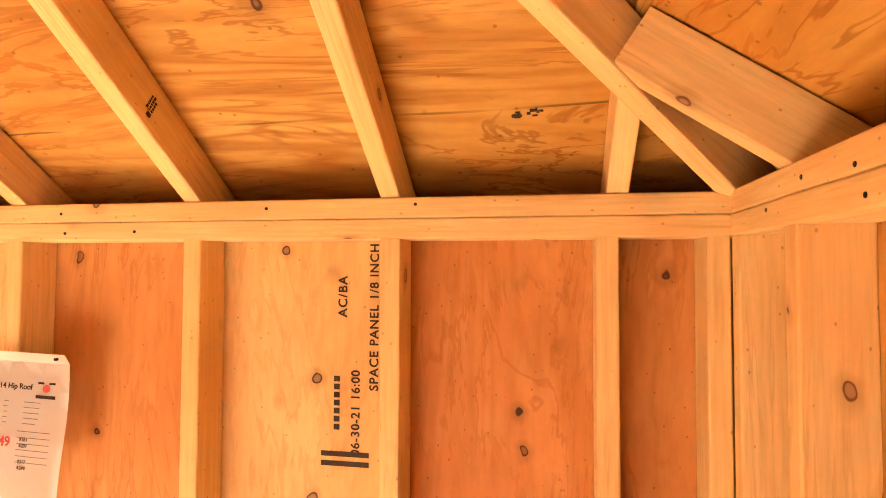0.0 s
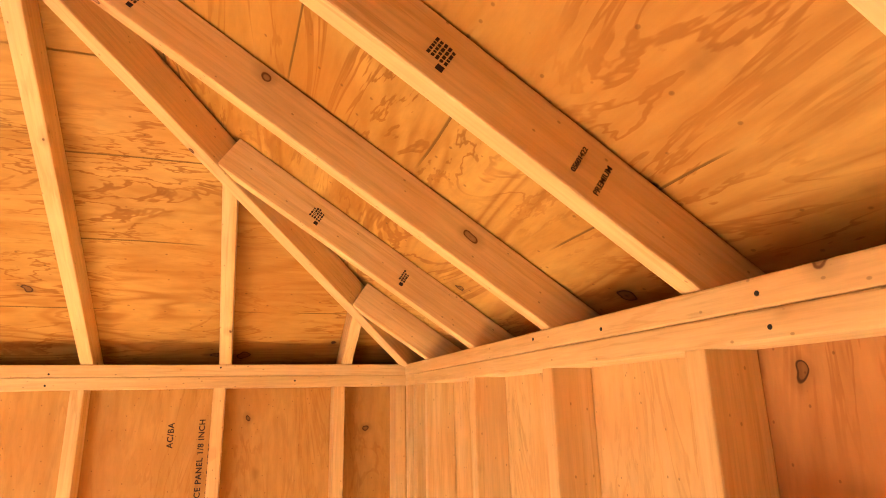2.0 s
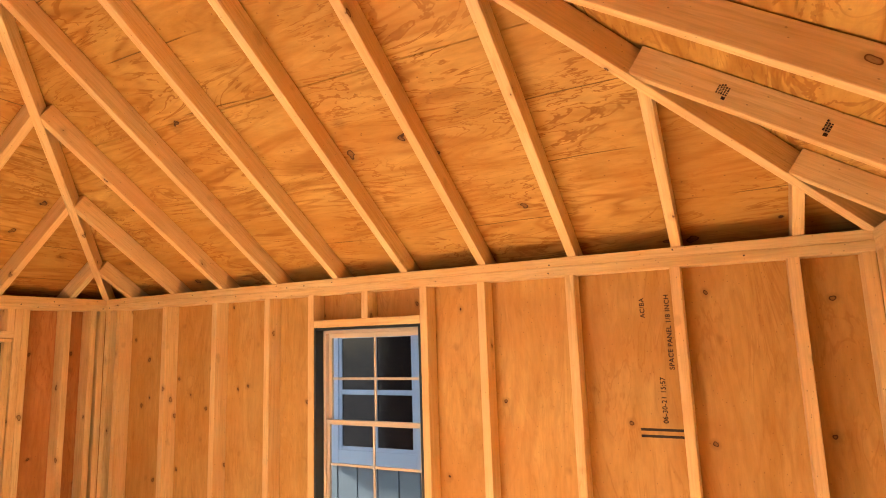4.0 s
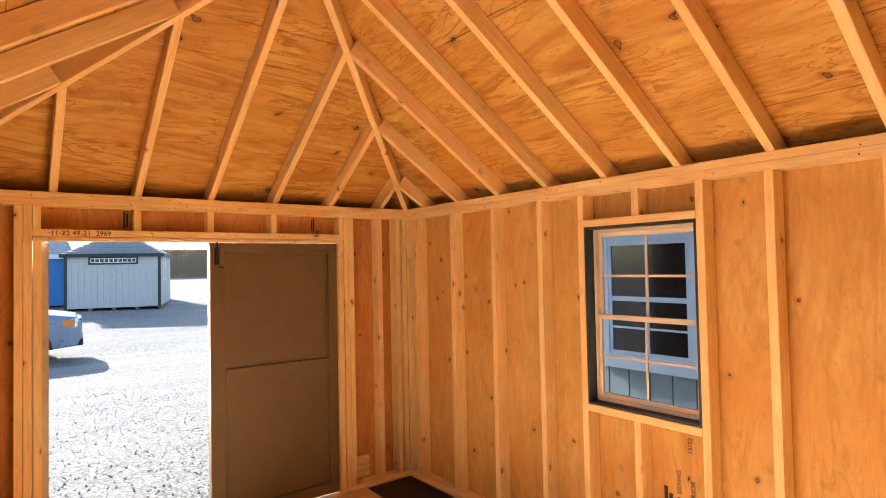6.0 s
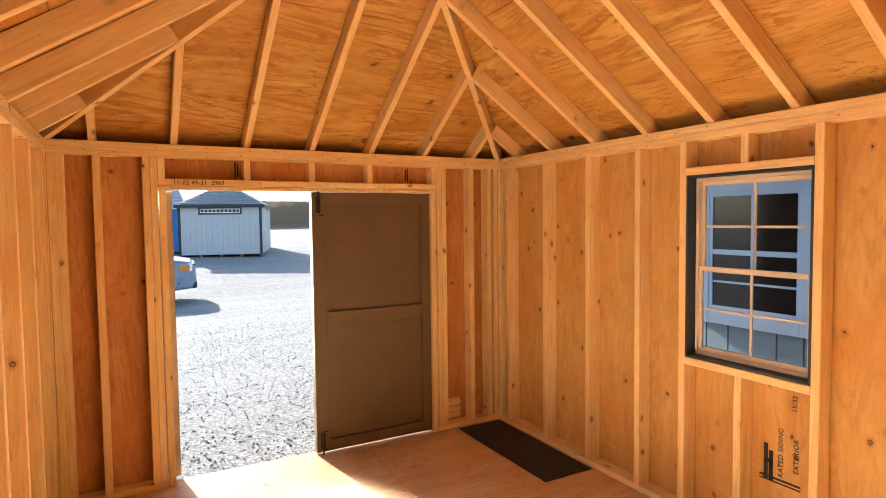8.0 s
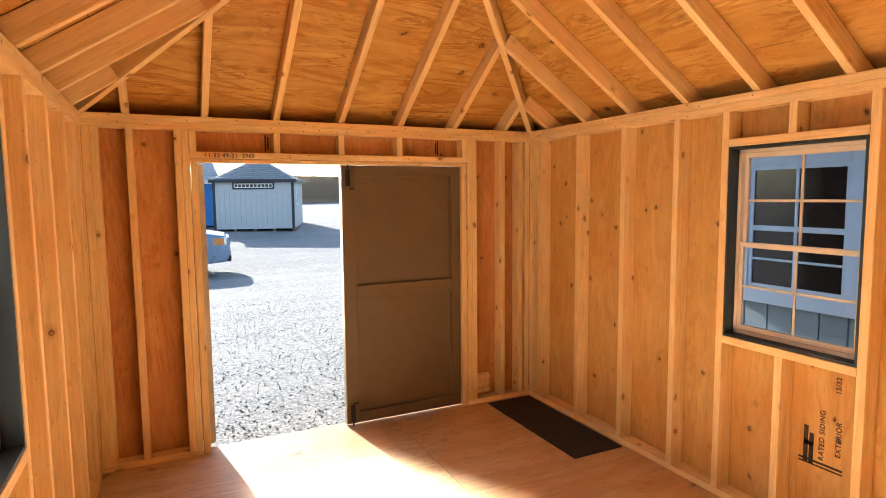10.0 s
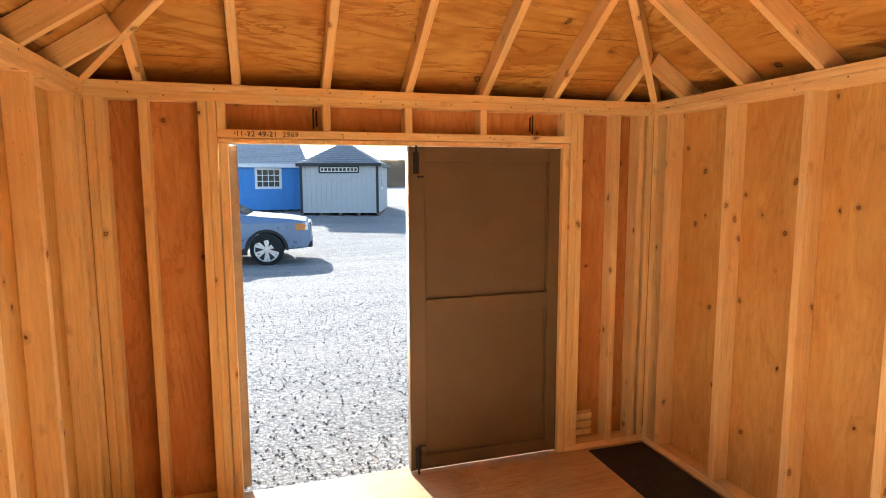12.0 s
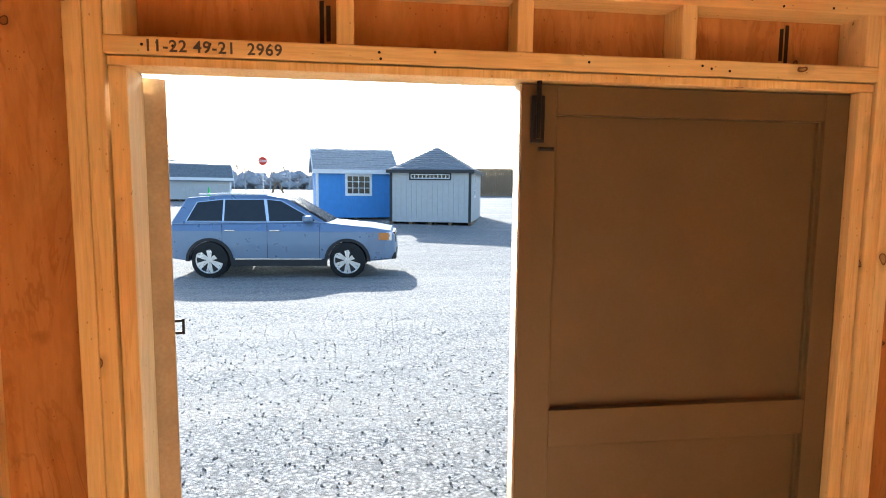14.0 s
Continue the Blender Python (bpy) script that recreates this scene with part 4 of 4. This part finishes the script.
# ---- the parked car: nose to -x after turning; local +x is forward ----
def car(m):
    c = empty("parked_car", m, "silver blue estate car parked on the gravel", "car")
    R, WB, arch = 0.385, 2.9, 0.44
    rear, front = -1.45, 1.45
    low = [(-2.32, 0.42), (rear - arch, 0.36)]
    low += [(rear + arch * math.cos(t), 0.36 + arch * math.sin(t)) for t in np.linspace(math.pi, 0, 13)][1:-1]
    low += [(rear + arch, 0.36), (front - arch, 0.36)]
    low += [(front + arch * math.cos(t), 0.36 + arch * math.sin(t)) for t in np.linspace(math.pi, 0, 13)][1:-1]
    low += [(front + arch, 0.36), (2.38, 0.40), (2.48, 0.55), (2.46, 0.92), (2.36, 1.03), (1.95, 1.10), (1.30, 1.16), (0.95, 1.2), (-2.3, 1.14), (-2.42, 0.95), (-2.44, 0.6)]
    hw = 0.98
    bm = prism(low, 2 * hw, "y")
    bmesh.ops.translate(bm, verts=bm.verts, vec=(0, -hw, 0))
    for co, no in (((0, 0, 1.0), (0, 0, 1)), ((0, 0, 0.7), (0, 0, 1)), ((1.9, 0, 0), (1, 0, 0)), ((2.25, 0, 0), (1, 0, 0)), ((-1.9, 0, 0), (1, 0, 0)), ((-2.2, 0, 0), (1, 0, 0))):
        bmesh.ops.bisect_plane(bm, geom=bm.verts[:] + bm.edges[:] + bm.faces[:], plane_co=co, plane_no=no)
    for v in bm.verts:
        k = 0.35 * max(0.0, v.co.z - 1.0) + 0.03 * max(0.0, 0.7 - v.co.z)
        k += 0.1 * max(0.0, abs(v.co.x) - 1.9) + 0.25 * max(0.0, abs(v.co.x) - 2.22)
        v.co.y *= 1 - k / hw
    bm.normal_update()
    caps = [e for e in bm.edges if len(e.link_faces) == 2 and sorted(abs(f.normal.y) > 0.7 for f in e.link_faces) == [False, True]]
    bmesh.ops.bevel(bm, geom=caps, offset=0.035, segments=2, affect="EDGES", profile=0.5)
    part("body", bm, CAR_PAINT, c)
    # cabin
    lower = [(-2.3, 1.12), (1.02, 1.17)]
    roofp = [(-1.98, 1.70), (-1.2, 1.765), (-0.3, 1.765), (0.1, 1.71)]
    bm = bmesh.new()
    side = lambda s: [bm.verts.new((x, s * (0.90 if z < 1.3 else 0.72 if z < 1.72 else 0.69), z)) for x, z in (lower[0], lower[1], roofp[3], roofp[2], roofp[1], roofp[0])]
    l, r = side(1), side(-1)
    bm.faces.new(l)
    bm.faces.new(r[::-1])
    for i in range(6):
        j = (i + 1) % 6
        bm.faces.new((l[j], l[i], r[i], r[j]))
    bmesh.ops.recalc_face_normals(bm, faces=bm.faces)
    bmesh.ops.bevel(bm, geom=list(bm.edges), offset=0.045, segments=3, affect="EDGES", profile=0.5)
    part("cabin", bm, CAR_PAINT, c, "roof and pillars")

    def lean(x, z, s, out=0.0):
        return (x, s * (0.90 - (z - 1.145) / 0.575 * 0.18 + out), z)

    def glass(name, pts, s, mat, lift, thick=0.012, label=""):
        bm = bmesh.new()
        a = [bm.verts.new(lean(x, z, s, lift)) for x, z in pts]
        b = [bm.verts.new(lean(x, z, s, lift - thick)) for x, z in pts]
        bm.faces.new(a if s < 0 else a[::-1])
        bm.faces.new(b[::-1] if s < 0 else b)
        n = len(pts)
        for i in range(n):
            bm.faces.new((a[i], b[i], b[(i + 1) % n], a[(i + 1) % n]))
        bmesh.ops.recalc_face_normals(bm, faces=bm.faces)
        return part(name, bm, mat, c, label)

    for s in (-1, 1):
        glass("chrome_surround", [(-1.96, 1.2), (0.82, 1.21), (0.03, 1.65), (-0.32, 1.68), (-1.2, 1.678), (-1.755, 1.61)], s, CHROME, 0.006, 0.012, "bright strip round the side windows")
        glass("side_window", [(-1.93, 1.215), (-1.2, 1.215), (-1.2, 1.665), (-1.74, 1.60)], s, CAR_GLASS, 0.012)
        glass("side_window", [(-1.16, 1.215), (-0.27, 1.215), (-0.35, 1.67), (-1.16, 1.665)], s, CAR_GLASS, 0.012)
        glass("side_window", [(-0.21, 1.215), (0.78, 1.225), (0.02, 1.64), (-0.28, 1.668)], s, CAR_GLASS, 0.012)
        for x0, x1 in ((rear + arch, front - arch),):
            part("sill", box(x0, x1, s * 0.90, s * 0.992, 0.26, 0.42, 0.01), CLADDING, c, "black plastic sill")
            part("sill_strip", box(x0 + 0.1, x1 - 0.1, s * 0.992, s * 1.0, 0.40, 0.425), CHROME, c, "bright sill strip")
        for x in (-1.02, -0.08):
            part("door_handle", box(x - 0.11, x + 0.11, s * 0.98, s * 1.01, 1.0, 1.035, 0.008), CHROME, c)
        for x, z0, z1 in ((-1.18, 0.45, 1.14), (-0.24, 0.43, 1.16), (0.86, 0.43, 1.15)):
            part("door_seam", box(x - 0.004, x + 0.004, s * 0.975, s * 0.9825, z0, z1), CLADDING, c)
        part("mirror", box(0.52, 0.72, s * 0.92, s * 1.12, 1.20, 1.34, 0.04), CAR_PAINT, c, "wing mirror")
        lamp = part("headlight", box(2.16, 2.40, s * 0.76, s * 0.935, 0.80, 1.0, 0.03), ALLOY, c, "clear headlight")
        part("indicator", box(2.12, 2.34, s * 0.94, s * 0.96, 0.82, 0.98, 0.005), AMBER, lamp, "amber lens")
        part("tail_light", box(-2.40, -2.22, s * 0.80, s * 0.91, 0.80, 1.08, 0.02), SIGN_RED, c, "red tail light")
        for x in (rear, front):
            ring = bmesh.new()
            n = 20
            pts = []
            for i in range(n + 1):
                t = math.pi * i / n
                for rad in (arch - 0.01, arch + 0.055):
                    pts.append((x + rad * math.cos(t), 0.36 + rad * math.sin(t)))
            vs = [[ring.verts.new((u, yy, v)) for u, v in pts] for yy in (s * 0.95, s * 0.995)]
            for i in range(n):
                for lay in vs:
                    ring.faces.new((lay[2 * i], lay[2 * i + 1], lay[2 * i + 3], lay[2 * i + 2]))
                for k in (0, 1):
                    ring.faces.new((vs[0][2 * i + k], vs[1][2 * i + k], vs[1][2 * i + 2 + k], vs[0][2 * i + 2 + k]))
            bmesh.ops.recalc_face_normals(ring, faces=ring.faces)
            part("wheel_arch", ring, CLADDING, c, "black plastic arch")
            w = new("wheel")
            w.parent = c
            w.matrix_local = Matrix.Translation((x, s * 0.86, R))
            ty = cylinder(R, 0.24, "y", 40)
            bmesh.ops.bevel(ty, geom=[e for e in ty.edges if abs(e.verts[0].co.y - e.verts[1].co.y) < 0.01], offset=0.03, segments=2, affect="EDGES")
            part("tyre", ty, TYRE, w)
            part("rim", cylinder(0.275, 0.246, "y", 36), CLADDING, w, "dark rim well")
            sp = bmesh.new()
            for k in range(6):
                for off in (-9, 9):
                    b2 = prism([(-0.02, 0.03), (0.02, 0.03), (0.034, 0.275), (-0.034, 0.275)], s * 0.016)
                    bmesh.ops.translate(b2, verts=b2.verts, vec=(0, s * 0.12, 0))
                    b2.transform(pose(0, 0, 0, 0, k * 60 + off, 0))
                    me = bpy.data.meshes.new("spoke")
                    b2.to_mesh(me)
                    b2.free()
                    sp.from_mesh(me)
                    bpy.data.meshes.remove(me)
            part("spokes", sp, ALLOY, w, "bright twin-spoke alloy wheel")
            lip = bmesh.new()
            loops = [[lip.verts.new((q * math.cos(k * math.pi / 18), s * yy, q * math.sin(k * math.pi / 18))) for k in range(36)] for q, yy in ((0.262, 0.121), (0.268, 0.137), (0.288, 0.135), (0.294, 0.12))]
            for l0, l1 in zip(loops, loops[1:]):
                for k in range(36):
                    lip.faces.new((l0[k], l0[(k + 1) % 36], l1[(k + 1) % 36], l1[k]))
            bmesh.ops.recalc_face_normals(lip, faces=lip.faces)
            part("rim_lip", lip, ALLOY, w, "bright outer rim", smooth=True)
            hub = cylinder(0.055, 0.02, "y", 20)
            hub.transform(Matrix.Translation((0, s * 0.134, 0)))
            part("hub", hub, ALLOY, w)
    # windscreen, grille, bumper, plate
    bm = bmesh.new()
    q = [bm.verts.new(v) for v in ((1.0, -0.82, 1.19), (1.0, 0.82, 1.19), (0.14, 0.66, 1.70), (0.14, -0.66, 1.70))]
    bm.faces.new(q)
    bmesh.ops.solidify(bm, geom=bm.faces[:], thickness=0.015)
    bmesh.ops.translate(bm, verts=bm.verts, vec=(0.03, 0, 0.015))
    part("windscreen", bm, CAR_GLASS, c)
    g = part("grille", box(2.40, 2.475, -0.62, 0.62, 0.74, 0.98, 0.02), CLADDING, c, "dark grille")
    for i in range(5):
        part("grille_bar", box(2.47, 2.482, -0.6, 0.6, 0.76 + i * 0.045, 0.775 + i * 0.045), CHROME, g)
    part("bumper", box(2.30, 2.50, -0.86, 0.86, 0.40, 0.56, 0.03), CLADDING, c, "dark lower bumper")
    part("skid_plate", box(2.44, 2.51, -0.7, 0.7, 0.46, 0.50, 0.01), CHROME, c)
    part("number_plate", box(2.502, 2.51, -0.16, 0.16, 0.60, 0.74), WHITE, c, "pale number plate")
    for s in (-1, 1):
        part("roof_rail", box(-1.75, -0.1, s * 0.60, s * 0.635, 1.765, 1.80, 0.01), CHROME, c)
    return c


car(pose(3.5, -12.3, gz(-12.1), 0, 0, 180 - 4.5))

# ---- far things ----
cone = empty("traffic_cone", pose(9.75, -30.5, gz(-30.5)), "lime green traffic cone on the gravel", "cone")
bm = cylinder(0.14, 0.85, "z", 20, 0.03)
bm.transform(Matrix.Translation((0, 0, 0.455)))
part("cone_body", bm, CONE_GREEN, cone)
part("base", box(-0.2, 0.2, -0.2, 0.2, 0, 0.04, 0.01), CONE_GREEN, cone)
sign = empty("stop_sign", pose(10.5, -52, gz(-52)), "red octagonal stop sign on a steel post", "sign")
part("post", box(-0.03, 0.03, -0.03, 0.03, 0, 3.0), ALLOY, sign)
bm = cylinder(0.42, 0.02, "y", 8)
bm.transform(pose(0, 0.045, 2.75, 0, 22.5, 0))
part("plate", bm, SIGN_RED, sign)
text("lettering", "STOP", 0.3, pose(0.36, 0.057, 2.65, 90, 0, 180), WHITE, sign)
trestle = empty("timber_trestle", pose(6.3, -31, gz(-31)), "leaning timber prop beside the far shed", "trestle")
for lean, x in ((22, -0.25), (-20, 0.25)):
    bm = box(-0.045, 0.045, -0.045, 0.045, 0, 1.25, 0.004)
    bm.transform(pose(x * 2, 0.1 if x > 0 else 0, 0, 0, lean if x < 0 else lean, 0))
    part("leg", bm, FENCE_WOOD, trestle)


def bare_tree(x, y, hgt, seed):
    rg = random.Random(seed)
    t = empty("bare_tree", pose(x, y, gz(y)), "leafless winter tree far beyond the yard", "tree", "bare trees on the skyline")
    trunk, twigs = bmesh.new(), bmesh.new()

    def limb(bm, a, b, r0, r1):
        d = (b - a)
        rot = d.to_track_quat("Z", "Y").to_matrix()
        lo = [bm.verts.new(a + rot @ Vector((r0 * math.cos(k * 2.0944), r0 * math.sin(k * 2.0944), 0))) for k in range(3)]
        hi = [bm.verts.new(b + rot @ Vector((r1 * math.cos(k * 2.0944), r1 * math.sin(k * 2.0944), 0))) for k in range(3)]
        for k in range(3):
            bm.faces.new((lo[k], lo[(k + 1) % 3], hi[(k + 1) % 3], hi[k]))

    def grow(a, d, n, r, level):
        b = a + d * n
        limb(trunk if level < 2 else twigs, a, b, r, r * 0.62)
        if level == 5:
            return
        for k in range(3 if level else 4):
            dd = (d + Vector((rg.uniform(-0.8, 0.8), rg.uniform(-0.8, 0.8), rg.uniform(-0.1, 0.6)))).normalized()
            grow(a.lerp(b, rg.uniform(0.55, 1.0)), dd, n * rg.uniform(0.55, 0.8), r * 0.55, level + 1)

    grow(Vector((0, 0, -0.1)), Vector((rg.uniform(-0.1, 0.1), 0, 1)), hgt * 0.34, hgt * 0.022, 0)
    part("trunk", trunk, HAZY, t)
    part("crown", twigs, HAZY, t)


for i in range(16):
    rg = random.Random(i + 40)
    bare_tree(34 - i * 2.6 + rg.uniform(-1, 1), -88 + rg.uniform(-8, 8), rg.uniform(5.0, 8.5), i)
bare_tree(19, -50, 6.5, 91)
bare_tree(22, -56, 7.0, 92)
bm = bmesh.new()
rg = random.Random(77)
for i in range(900):
    x, y = rg.uniform(-45, 60), -150 + rg.uniform(-15, 15)
    s = rg.uniform(0.5, 1.5)
    bmesh.ops.create_icosphere(bm, subdivisions=1, radius=s, matrix=Matrix.Translation((x, y, 1.3 + s * 0.4 + 3.2 * rg.random() ** 1.5)) @ Matrix.Diagonal((1.4, 1, rg.uniform(0.6, 1.2), 1)))
for v in bm.verts:
    v.co += Vector((rg.uniform(-0.3, 0.3), 0, rg.uniform(-0.3, 0.5)))
tagged(link("far_woods", bm, HAZY, smooth=False), "leafless woods on the horizon, haze tinted into their colour", "woods", kind="stuff")

# ---- the neighbouring shed seen through the west window ----
NX = -1.75
nb = empty("neighbour_shed", pose(NX, 0.93, gz(0)), "slate grey shed with a white-trimmed dark window", "shed")
bm = grooved(-3.0, 3.2, 0.05, 2.5, 0.2)
bm.transform(pose(0, 0, 0, 0, 0, 90))
part("wall", bm, SLATE_SIDE, nb)
bm = bmesh.new()
add_box(bm, -3.0, -0.032, -3.0, 3.2, 0.05, 2.5)
part("core", bm, SLATE_SIDE, nb)
# roof out of view, its overhang stretched to shade the wall below
bm = prism([(0.55, 2.32), (-1.6, 3.5), (-1.6, 3.58), (0.55, 2.40)], 6.6, "y")
bm.transform(Matrix.Translation((0, -3.2, 0)))
part("roof", bm, SHINGLE, nb)
z0 = 0.80 - gz(0)
win = bmesh.new()
hw, hh, tr = 0.375, 0.95, 0.12
for y0, y1, a0, a1 in ((-hw - tr, -hw, -tr, hh + tr), (hw, hw + tr, -tr, hh + tr), (-hw, hw, -tr, 0), (-hw, hw, hh, hh + tr)):
    add_box(win, 0.001, 0.03, y0, y1, z0 + a0, z0 + a1, 0.003)
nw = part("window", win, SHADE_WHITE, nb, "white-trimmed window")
part("pane", box(0.002, 0.01, -hw, hw, z0, z0 + hh), DARK_GLASS, nw, "dark reflecting pane")
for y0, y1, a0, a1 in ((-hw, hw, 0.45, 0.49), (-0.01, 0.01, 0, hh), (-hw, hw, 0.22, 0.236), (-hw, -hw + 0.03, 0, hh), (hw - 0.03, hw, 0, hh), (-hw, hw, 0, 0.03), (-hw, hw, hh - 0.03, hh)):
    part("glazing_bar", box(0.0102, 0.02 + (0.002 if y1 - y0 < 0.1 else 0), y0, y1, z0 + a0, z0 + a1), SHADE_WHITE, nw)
